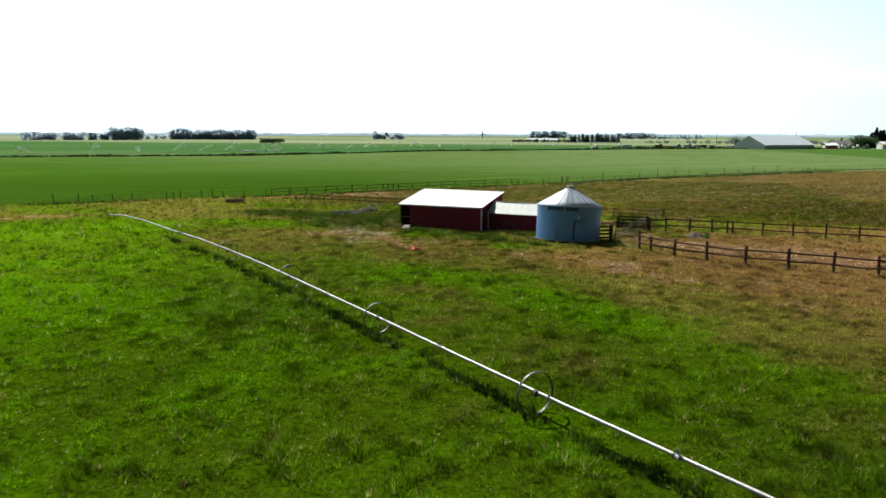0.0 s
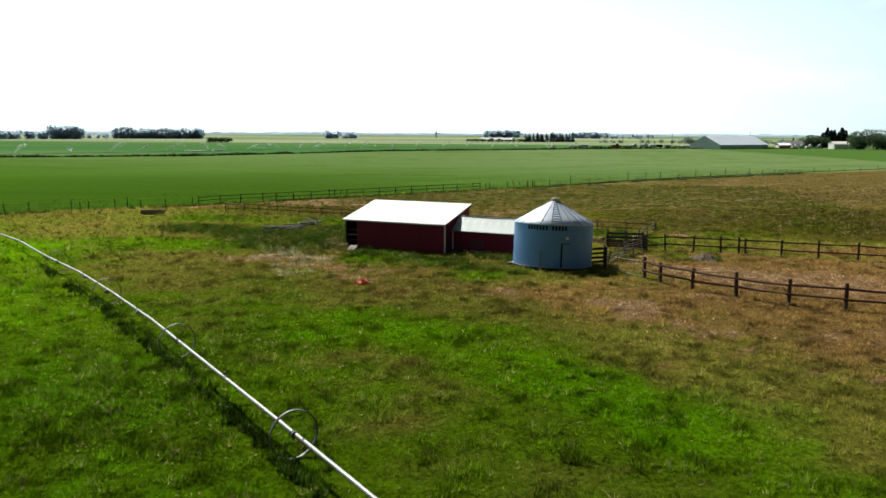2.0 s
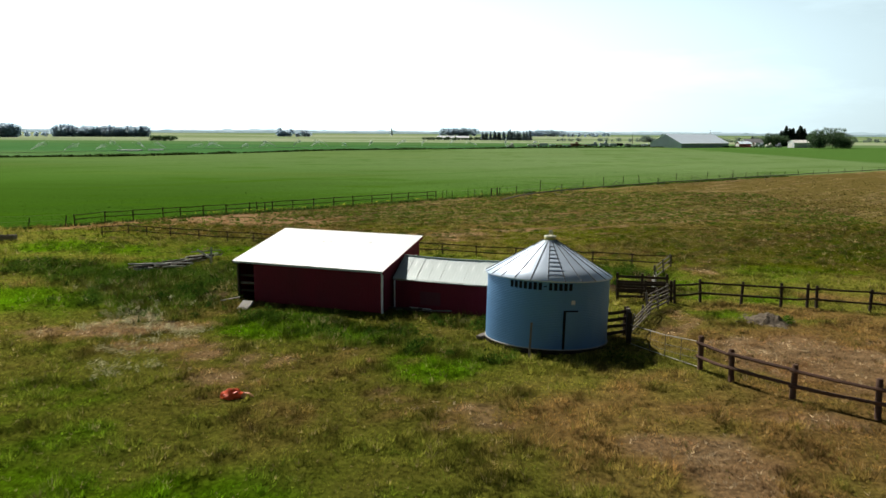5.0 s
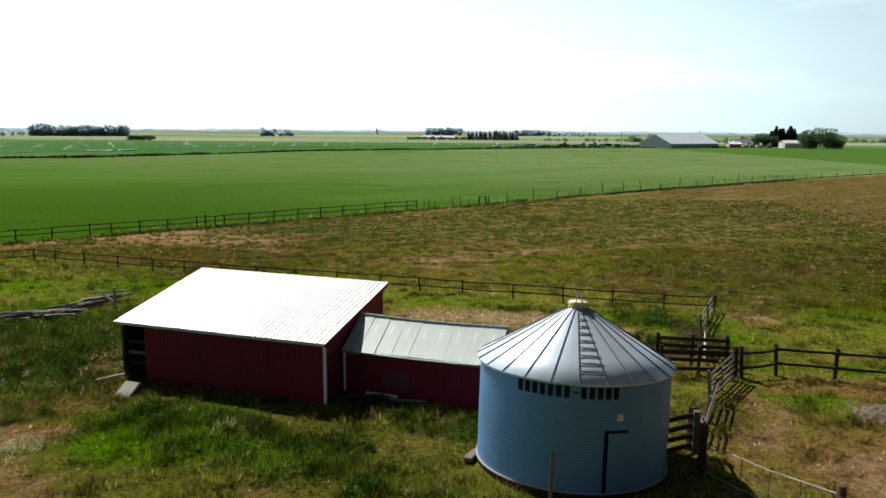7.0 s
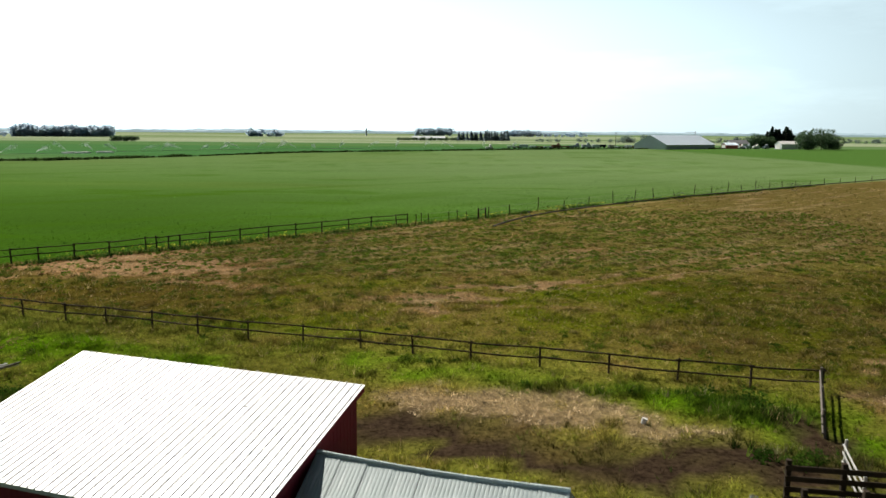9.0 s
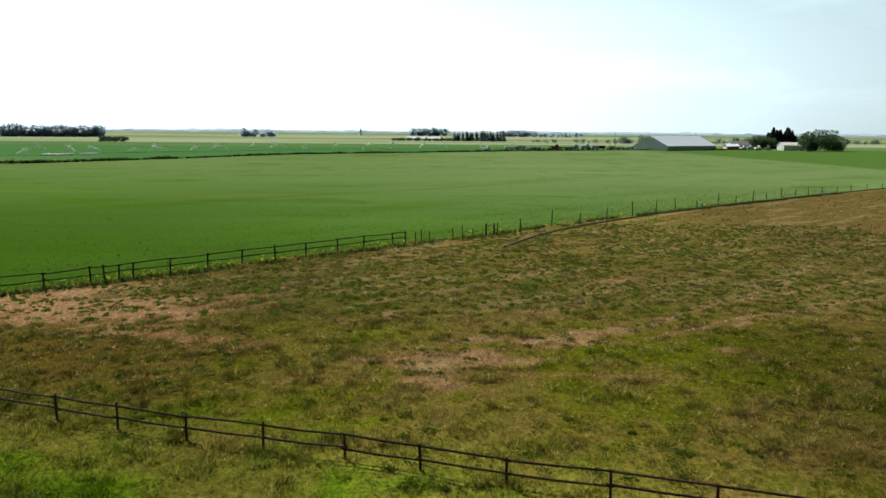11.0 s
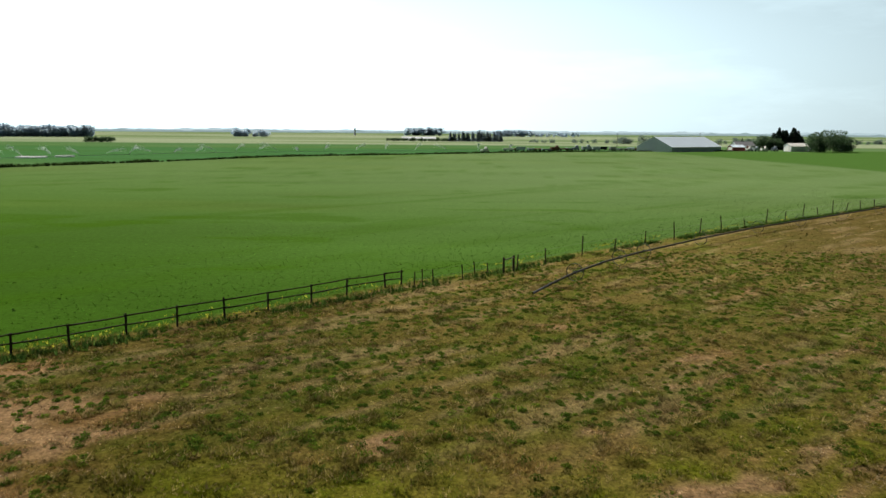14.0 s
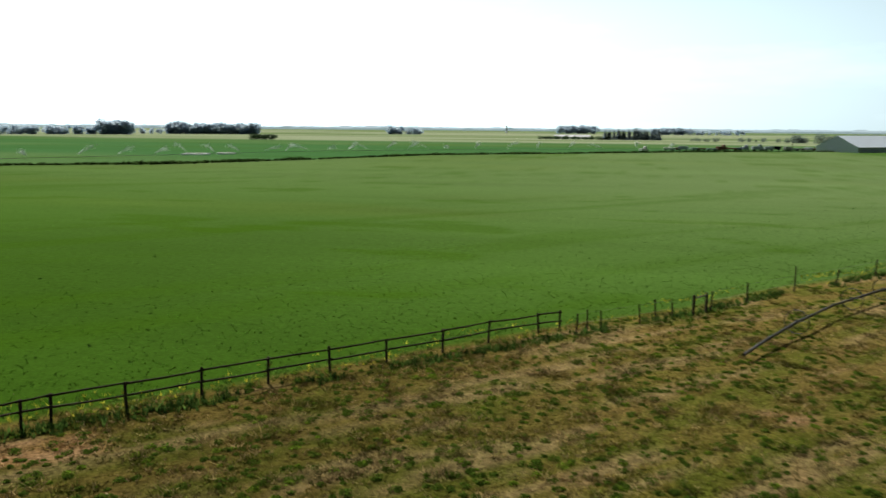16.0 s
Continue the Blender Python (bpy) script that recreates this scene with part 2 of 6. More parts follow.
# patches of growth: centre, half lengths, turn in degrees, strength
GREEN_SPOTS = [(-15.6, 71.2, 3.2, 1.4, -20, 0.5), (-50, 68, 16, 9, 20, 0.3), (0, 42, 15, 2.4, -49, 0.42), (-10, 50, 8.5, 4.2, -12, 0.40), (-34, 77, 10, 3.6, -12, 0.45), (-28, 40, 18, 9, -45, 0.08), (-13, 72.3, 6, 1.8, -17, 0.4), (-7, 66.6, 2.6, 1.8, 0, 0.4), (4, 27, 6, 5, 0, 0.15),
               (-14, 113.6, 4.6, 2.0, -8, 0.5), (-11.5, 113.4, 2.4, 2.0, 0, 0.4), (-18.3, 116, 1.6, 0.8, 0, 0.45), (-21.6, 121, 1.3, 0.7, 0, 0.4), (-1.2, 115, 2.2, 1.0, 0, 0.4), (4, 110.8, 5, 1.2, 8, 0.40), (9.5, 112, 4, 1.2, 5, 0.35),
               (6.6, 120, 4, 1.3, 25, 0.3), (13, 122.4, 5, 2, 20, 0.3), (-5, 130, 11, 3.2, 32, 0.30), (-16, 127, 7, 2.2, 35, 0.28), (14, 109, 7, 2.5, 5, 0.2), (-6, 103, 7, 2.0, -5, 0.2), (5, 138, 9, 2.5, 35, 0.15),
               (-8, 93.4, 20, 1.6, -16, 0.22), (-22, 95.8, 9, 2.6, -8, 0.30), (5.4, 89.4, 4.5, 1.6, -14, 0.4), (-36, 96, 8, 3, -10, 0.35), (10, 76, 4.5, 1.2, -10, 0.4), (16, 79.5, 10, 1.6, -14, 0.42), (16, 88, 12, 6, -10, 0.25), (10.5, 85, 2.5, 3, 0, 0.3), (20, 99, 12, 6, 0, 0.2), (-28, 87.5, 9, 4, -15, 0.25)]
DRY_SPOTS = [(-22.5, 70.6, 4.6, 2.0, 15, 0.8), (-18.2, 67.6, 4.0, 1.8, -10, 0.75), (-15.6, 64.8, 3.6, 1.3, -15, 0.6), (-10.8, 66.2, 4.5, 1.4, 0, 0.5), (-5.2, 60.2, 5, 1.5, -20, 0.6), (9.5, 50.5, 8, 4.5, -20, 0.5), (15.5, 51.5, 6, 2.5, -10, 0.5), (-62, 78.5, 9, 2.6, 30, 0.6), (2.6, 57.0, 4.2, 2.4, -30, 0.85),
             (7.2, 52.6, 4.6, 1.9, -25, 0.75), (5.5, 60.8, 3.2, 1.4, -20, 0.6), (12, 46, 6, 2.4, -25, 0.5), (16.5, 41.5, 6, 2.4, -20, 0.4), (11, 67.5, 6, 4.5, -25, 0.95), (18, 66, 9, 6, -20, 0.85),
             (-34, 120.5, 8, 2.6, 42, 0.95), (-30, 117.5, 8, 3.4, 25, 0.85), (-29, 124.2, 4, 1.1, 42, 0.85), (-25, 117.5, 6.5, 3.4, 25, 0.75), (-19, 111.4, 3.5, 1.2, 0, 0.75), (-24, 112.4, 4, 1.3, 0, 0.7), (-11, 117.0, 2.2, 0.8, 10, 0.8), (-4.6, 111.6, 3.2, 1.0, 5, 0.8), (-6.4, 104.9, 2.6, 1.0, 0, 0.75), (10.6, 116.6, 4, 0.8, 25, 0.7), (8.2, 110.1, 1.2, 0.5, 0, 0.8), (-2.3, 135.2, 2.2, 1.2, 0, 0.6), (5.9, 129, 4, 1.6, 30, 0.5), (13, 145, 6, 1.5, 40, 0.45), (-6.6, 108.0, 4.8, 1.5, 8, 0.95), (0.3, 112.8, 3.6, 1.1, 22, 0.9), (-10.9, 116.8, 1.8, 0.7, 10, 0.8),
             (-27.0, 117.5, 10, 4.2, 25, 0.74), (-20, 111.5, 6, 1.6, 10, 0.45), (-3, 117.5, 3, 1.2, 20, 0.5), (5.5, 116.5, 3.5, 0.9, 25, 0.55), (-45, 111, 9, 2, 42, 0.7), (11.6, 90, 1.4, 4, 20, 0.6), (-30, 125, 5, 1.6, 42, 0.7), (-1.6, 120.8, 3.4, 0.8, 12, 0.4), (5.6, 73.8, 1.4, 5, -25, 0.7), (13.5, 95, 2.5, 1.5, 20, 0.4)]
BARE_SPOTS = [(-20.4, 80.0, 0.9, 4.5, 12, 0.65), (-3.4, 88.5, 5.6, 2.0, -16, 1.0), (1.6, 86.9, 2.6, 1.2, -16, 0.8), (-22.4, 72.4, 2.6, 0.9, 10, 0.8), (3.1, 57, 2.2, 1.0, -25, 0.45), (7.4, 52.4, 2.4, 0.8, -25, 0.4), (12, 69, 6, 3, -20, 0.45), (-35, 120.3, 5, 0.8, 42, 0.6),
              (-6.8, 107.8, 3.0, 0.6, 8, 0.75), (0.3, 112.8, 2.4, 0.5, 22, 0.7)]
EARTH_SPOTS = [(-4.2, 85.9, 7.0, 2.0, -16, 0.6), (3.5, 84.2, 3.5, 1.2, -16, 0.8), (-6.8, 86.0, 4.4, 1.5, -15, 1.0), (-1.5, 84.3, 6.0, 1.4, -15, 1.0), (7.8, 86.2, 1.3, 3.2, 12, 0.8), (6.0, 82.5, 3.0, 1.2, 0, 0.8), (4.6, 74.5, 0.6, 4.0, -25, 0.5), (12.5, 92.2, 1.6, 0.8, 10, 0.6)]
RANK_SPOTS = [(11, 23, 8, 5, 0, 0.32), (-19, 40, 9, 4, -47, 0.35), (-17, 47, 5, 4, 0, 0.35), (-28, 102, 10, 3, -10, 0.35), (-23.5, 78.2, 6.5, 3.6, 0, 0.9), (-22.6, 73.6, 3.0, 1.6, 0, 0.8), (-10.5, 70.8, 8, 1.8, -17, 0.6), (-3.5, 68.3, 4, 1.2, -10, 0.5), (-25, 81.5, 6, 5, 0, 0.9), (-24, 84.5, 8, 5.0, -15, 1.0), (-33, 86, 8, 4, -15, 0.8), (-18.8, 88.5, 4.5, 5, 0, 0.9), (-13, 73.4, 6.5, 1.3, -17, 0.9), (-5, 73.4, 4, 1.4, -17, 0.8), (0.8, 67.4, 4, 1.2, -10, 0.3),
              (3, 90.2, 7, 1.0, -16, 0.7), (6.2, 88.3, 2.6, 1.3, -16, 0.9), (5.5, 84.8, 2.5, 1.0, -10, 0.8)]
# wheel tracks worn into the paddock: two ends each
TRACKS = [((-7.6, 106.9), (-3.2, 107.9)), ((-3, 110.4), (3.2, 112.1)), ((3.2, 114.4), (10.5, 121)), ((10.5, 121), (24, 130)), ((3.4, 112.4), (9.2, 116.2)), ((8.7, 115.9), (24, 125)), ((1.1, 123.8), (15.4, 131.1)), ((-7, 106.7), (2, 105.9)), ((-32, 118.4), (-25, 122.6)), ((-30, 115.2), (-18.5, 118.6)), ((-27, 113.2), (-20, 114.6))]


def spots(x, y, table, seed):
    out = np.zeros_like(x)
    wx = (fbm(x, y, 5, seed) - 0.5) * 4.0 + (fbm(x, y, 1.1, seed + 5, 2) - 0.5) * 1.6
    wy = (fbm(x, y, 5, seed + 40) - 0.5) * 4.0 + (fbm(x, y, 1.1, seed + 45, 2) - 0.5) * 1.6
    for cx, cy, a, b, turn, power in table:
        c, s = math.cos(radians(turn)), math.sin(radians(turn))
        dx, dy = x - cx + wx, y - cy + wy
        r = np.hypot((dx * c + dy * s) / a, (-dx * s + dy * c) / b)
        out = np.maximum(out, power * (1 - ease(0.4, 1.35, r)))
    return out


def tracks(x, y):
    out = np.zeros_like(x)
    wob = (fbm(x, y, 6, 111) - 0.5) * 1.2
    for (x0, y0), (x1, y1) in TRACKS:
        l = math.hypot(x1 - x0, y1 - y0)
        u = ((x - x0) * (x1 - x0) + (y - y0) * (y1 - y0)) / l
        v = (-(x - x0) * (y1 - y0) + (y - y0) * (x1 - x0)) / l + wob
        out = np.maximum(out, np.exp(-(v / 0.24) ** 2) * ease(-2, 2, u) * ease(-2, 2, l - u))
    return out * ease(0.12, 0.38, fbm(x, y, 1.5, 113))


def land(x, y):
    """What grows where: colour, and weights of bare earth, rank growth, crop and dryness."""
    fence = y - np.interp(x, FENCE_X, FENCE_Y)
    crop = ease(0.6, 2.0, fence + (fbm(x, y, 3, 2) - 0.5) * 1.6)
    ditch = y - np.interp(x, DITCH_X, DITCH_Y)
    n1, n2, n3 = fbm(x, y, 22, 1), fbm(x, y, 5, 5), fbm(x, y, 1.3, 9)
    along, across = x * 0.72 + y * 0.69, -x * 0.69 + y * 0.72
    n4 = fbm(along * 0.16, across, 1.5, 15)
    # vigour of the grass, from dead to lush
    behind = ease(93, 99, y + 0.28 * x)
    vigour = 0.80 - 0.22 * ease(52, 62, y + 0.1 * x) - 0.30 * ease(3, 20, x + (y - 40) * 0.12 - 3 * n1) - 0.06 * ease(-36, -52, x) * ease(45, 62, y) + 0.08 * ease(52, 40, y)
    right = x - (4.7 - 0.912 * (y - 19))
    vigour = vigour - 0.20 * ease(-1, 6, right) * (1 - behind)
    vigour = vigour - 0.21 * ease(-0.5, 4.0, x - (0.4 - 0.26 * (y - 42))) * ease(20, 34, y) * ease(68, 58, y)
    vigour = np.where(behind > 0.5, 0.47 - 0.24 * ease(116, 146, y - 0.35 * x) - 0.10 * ease(-14, -26, x), vigour)
    vigour = vigour + spots(x, y, GREEN_SPOTS, 51) * (1 - 0.45 * behind) + (n1 - 0.5) * 0.35 + (n2 - 0.5) * (0.50 + 0.35 * behind) + (n4 - 0.5) * (0.25 + 0.35 * behind) + (n3 - 0.5) * (0.35 + 0.55 * behind)
    n5 = fbm(x, y, 0.45, 19, 2)
    mottle = (n3 - 0.5) * 1.5 + (n5 - 0.5) * 0.9 + (n4 - 0.5) * 0.8
    dry = spots(x, y, DRY_SPOTS, 11)
    dry = np.clip(ease(0.30, 0.85, dry + mottle * 0.55 * (dry > 0.05)) + tracks(x, y) * 1.0 + np.maximum(mottle - 0.25, 0) * behind * 0.8, 0, 1)
    bare = spots(x, y, BARE_SPOTS, 21)
    bare = ease(0.35, 0.85, bare + mottle * 0.5 * (bare > 0.05))
    earth = np.clip(spots(x, y, EARTH_SPOTS, 31) * (0.75 + n3), 0, 1)
    rank = np.clip(spots(x, y, RANK_SPOTS, 41) * (0.6 + 0.8 * n2), 0, 1)

    def mix(a, b, w):
        return a * (1 - w[:, None]) + np.array(b) * w[:, None]

    col = np.ones((len(x), 3)) * np.array(DRY)
    col = mix(col, OLIVE, ease(0.02, 0.36, vigour))
    col = mix(col, LUSH, ease(0.38, 0.72, vigour))
    col = mix(col, BRIGHT, ease(0.78, 1.05, vigour))
    col = mix(col, DEEP, ease(0.52, 0.74, fbm(x, y, 3.2, 17)) * 0.32 * ease(0.3, 0.6, vigour))
    col = mix(col, (0.150, 0.145, 0.010), behind * ease(0.30, 0.6, vigour) * 0.75)
    col = mix(col, (0.135, 0.106, 0.044), 0.8 * ease(-8, 30, x) * ease(118, 142, y) * behind)
    col = mix(col, (0.195, 0.140, 0.036), 0.5 * behind * (1 - ease(0.45, 0.7, vigour)))
    col = mix(col, (0.115, 0.088, 0.012), 0.65 * behind * ease(-13, -27, x) * ease(135, 112, y - 0.6 * (x + 25)))
    # mown swaths beyond, dull green between paler stubble
    mown = behind * ease(113, 124, y - 0.12 * x)
    n6, n7 = fbm(along * 0.35, across, 1.1, 171), fbm(along * 0.12, across * 1.3, 1.0, 181)
    col = mix(col, (0.160, 0.128, 0.036), 0.6 * mown)
    col = mix(col, (0.098, 0.128, 0.016), 0.65 * mown * ease(0.46, 0.60, n6) * ease(40, 15, x))
    col = mix(col, (0.32, 0.235, 0.11), 0.7 * mown * ease(0.57, 0.70, n7))
    col = col * (1 + behind * (0.29 * ease(-22, -8, x) - 0.44 * ease(3, 9, x) * ease(116, 110, y - 0.2 * x) - 0.36 * ease(14, 34, x)) - 0.03 * mown)[:, None]
    col = col * (1 + 0.42 * ease(0, 5, x - (0.4 - 0.26 * (y - 42))) * ease(28, 40, y) * (1 - behind))[:, None]
    col = col * (1 + 0.20 * (1 - behind) * ease(34, 48, y) * ease(8, 0, x))[:, None]
    col = mix(col, TAN, dry * 0.85)
    col = mix(col, STRAW, ease(0.5, 0.9, dry + (n3 - 0.5) * 0.9) * 0.45)
    col = mix(col, RANK, rank * 0.8)
    col = mix(col, STRAW, bare * 0.85)
    col = mix(col, EARTH, earth)
    # the crop pales with distance, its haze put into the colour
    cc = mix(np.ones((len(x), 3)) * np.array(CROP), CROP_HAZED, ease(95, 290, y + 0.35 * x) * (0.75 + 0.25 * ease(-60, 20, x)))
    cc = cc * (1 + 0.14 * (fbm(x * 0.07, y, 3.0, 64) - 0.5) + 0.22 * (fbm(x * 0.2, y, 14, 65) - 0.5))[:, None]
    cc = cc * (1 - 0.22 * ease(-12, -50, x) * ease(140, 30, fence))[:, None]
    cc = mix(cc, OLIVE, ease(0.5, 0.8, fbm(x * 0.4, y, 30, 61)) * 0.10)
    cc = mix(cc, DEEP, ease(0.55, 0.8, fbm(along * 0.1, across, 5, 63)) * 0.30)
    cc = mix(cc, DEEP, ease(0.66, 0.74, fbm(x * 0.35, y, 7, 66)) * 0.4)
    cc = mix(cc, (0.080, 0.165, 0.034), ease(124, 130, x + (y - 350) * 0.06) * ease(0, 30, 640 - y))
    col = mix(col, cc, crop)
    wet = mix(np.ones((len(x), 3)) * np.array(WET), CROP_HAZED, ease(0.4, 0.7, fbm(x * 0.2, y, 60, 71)) * 0.5)
    wet = mix(wet, DEEP, ease(0.5, 0.7, fbm(x * 0.15, y, 14, 72)) * 0.3)
    beyond = ease(-2, 4, ditch + (fbm(x, y, 20, 73) - 0.5) * 6)
    col = mix(col, wet, beyond)
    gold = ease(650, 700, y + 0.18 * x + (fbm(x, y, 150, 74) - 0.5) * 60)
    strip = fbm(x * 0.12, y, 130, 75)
    far = mix(np.ones((len(x), 3)) * np.array(FIELD_HAZED), CROP_HAZED, ease(0.45, 0.6, strip))
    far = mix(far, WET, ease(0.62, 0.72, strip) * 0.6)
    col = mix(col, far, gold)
    return col, bare, rank, crop, dry, earth


def relief(x, y):
    near = 1 - ease(300, 700, np.hypot(x, y - 90))
    return (fbm(x, y, 7, 81, 3) - 0.5) * 0.14 * near + (fbm(x, y, 1.3, 83, 2) - 0.5) * 0.07 * (1 - ease(60, 140, np.hypot(x, y - 90)))


def stretch(lo, hi, step, end_lo, end_hi):
    core = list(np.arange(lo, hi, step))
    d, v, right = step, hi, []
    while v < end_hi:
        right.append(v)
        d *= 1.09
        v += d
    right.append(end_hi)
    d, v, left = step, lo, []
    while v > end_lo:
        d *= 1.09
        v -= d
        left.append(max(v, end_lo))
    return np.array(left[::-1] + core + right)


def mesh_from_arrays(name, co, faces, size, colours, material, smooth=False):
    """One mesh from arrays of corners and faces of one size, with a colour at each corner."""
    me = bpy.data.meshes.new(name)
    me.vertices.add(len(co))
    me.vertices.foreach_set("co", np.ascontiguousarray(co, dtype=np.float32).ravel())
    me.loops.add(faces.size)
    me.polygons.add(len(faces))
    me.loops.foreach_set("vertex_index", np.ascontiguousarray(faces, dtype=np.int32).ravel())
    me.polygons.foreach_set("loop_start", np.arange(0, faces.size, size, dtype=np.int32))
    me.polygons.foreach_set("use_smooth", np.full(len(faces), smooth))
    if colours is not None:
        att = me.color_attributes.new("growth", "FLOAT_COLOR", "POINT")
        rgba = np.ones((len(co), 4), dtype=np.float32)
        rgba[:, :colours.shape[1]] = colours
        att.data.foreach_set("color", rgba.ravel())
    me.update(calc_edges=True)
    me.materials.append(material)
    return new(name, me)


def growth_material(name, fine, leaf):
    m, n, l, b = nodes_of(name)
    at = n.new("ShaderNodeAttribute")
    at.attribute_name = "growth"
    co = n.new("ShaderNodeTexCoord")
    hv = n.new("ShaderNodeHueSaturation")
    ma = n.new("ShaderNodeMapRange")
    l.new(at.outputs["Color"], hv.inputs["Color"])
    if leaf:
        geo = n.new("ShaderNodeNewGeometry")
        l.new(geo.outputs["Random Per Island"], ma.inputs["Value"])
        ma.inputs["To Min"].default_value, ma.inputs["To Max"].default_value = 0.6, 1.4
    else:
        t1 = n.new("ShaderNodeTexNoise")
        t1.inputs["Scale"].default_value, t1.inputs["Detail"].default_value, t1.inputs["Roughness"].default_value = fine, 8, 0.72
        l.new(co.outputs["Object"], t1.inputs["Vector"])
        t2 = n.new("ShaderNodeTexNoise")
        t2.inputs["Scale"].default_value, t2.inputs["Detail"].default_value, t2.inputs["Roughness"].default_value = fine * 3.5, 6, 0.6
        l.new(co.outputs["Object"], t2.inputs["Vector"])
        av = n.new("ShaderNodeMath")
        av.operation = "ADD"
        l.new(t1.outputs["Fac"], av.inputs[0])
        l.new(t2.outputs["Fac"], av.inputs[1])
        l.new(av.outputs[0], ma.inputs["Value"])
        ma.inputs["From Min"].default_value, ma.inputs["From Max"].default_value = 0.78, 1.22
        ma.inputs["To Min"].default_value, ma.inputs["To Max"].default_value = 0.38, 1.6
        # close crops are smoother than grazed ground
        even = n.new("ShaderNodeMix")
        even.inputs["A"].default_value = 1.0
        l.new(at.outputs["Alpha"], even.inputs["Factor"])
        l.new(ma.outputs[0], even.inputs["B"])
        bp = n.new("ShaderNodeBump")
        bp.inputs["Strength"].default_value, bp.inputs["Distance"].default_value = 0.8, 0.12
        l.new(t1.outputs["Fac"], bp.inputs["Height"])
        l.new(bp.outputs[0], b.inputs["Normal"])
    l.new(ma.outputs[0] if leaf else even.outputs["Result"], hv.inputs["Value"])
    if leaf:
        # blades of a sward shade much like the sward itself
        up = n.new("ShaderNodeVectorMath")
        up.operation = "SCALE"
        up.inputs["Scale"].default_value = 0.95
        l.new(geo.outputs["Normal"], up.inputs[0])
        ad = n.new("ShaderNodeVectorMath")
        ad.inputs[1].default_value = (0, 0, 1.0)
        l.new(up.outputs[0], ad.inputs[0])
        nm = n.new("ShaderNodeVectorMath")
        nm.operation = "NORMALIZE"
        l.new(ad.outputs[0], nm.inputs[0])
        l.new(nm.outputs[0], b.inputs["Normal"])
    l.new(hv.outputs[0], b.inputs["Base Color"])
    b.inputs["Roughness"].default_value = 0.6 if leaf else 1.0
    b.inputs["Specular IOR Level"].default_value = 0.0
    if leaf:
        tr = n.new("ShaderNodeBsdfTranslucent")
        l.new(hv.outputs[0], tr.inputs["Color"])
        mx = n.new("ShaderNodeMixShader")
        mx.inputs[0].default_value = 0.54
        l.new(b.outputs[0], mx.inputs[1])
        l.new(tr.outputs[0], mx.inputs[2])
        l.new(mx.outputs[0], n["Material Output"].inputs["Surface"])
    return m


GROUND = growth_material("grassy_ground", 1.7, False)
BLADE = growth_material("grass_blades", 1.0, True)

gx, gy = stretch(-95, 75, 0.8, -4600, 4600), stretch(-30, 215, 0.8, -900, 4700)
GX, GY = np.meshgrid(gx, gy)
px, py = GX.ravel(), GY.ravel()
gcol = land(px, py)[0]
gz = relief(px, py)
# dark thatch and soil between the tufts near by, with their shade painted in
thatch_shade = (1 - ease(12, 45, np.abs(px + 3))) * (1 - ease(120, 160, py)) * ease(10, 18, py)
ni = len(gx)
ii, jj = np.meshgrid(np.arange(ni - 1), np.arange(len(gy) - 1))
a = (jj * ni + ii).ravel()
ground = mesh_from_arrays("ground", np.stack([px, py, gz], 1), np.stack([a, a + 1, a + ni + 1, a + ni], 1), 4, np.concatenate([gcol * (0.86 - 0.10 * (py < np.interp(px, FENCE_X, FENCE_Y)) - (0.28 + 0.14 * ease(90, 60, py)) * thatch_shade)[:, None], np.where(py < np.interp(px, FENCE_X, FENCE_Y), 1.0, 0.35)[:, None]], 1), GROUND, True)
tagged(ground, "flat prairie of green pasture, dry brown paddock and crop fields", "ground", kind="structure")


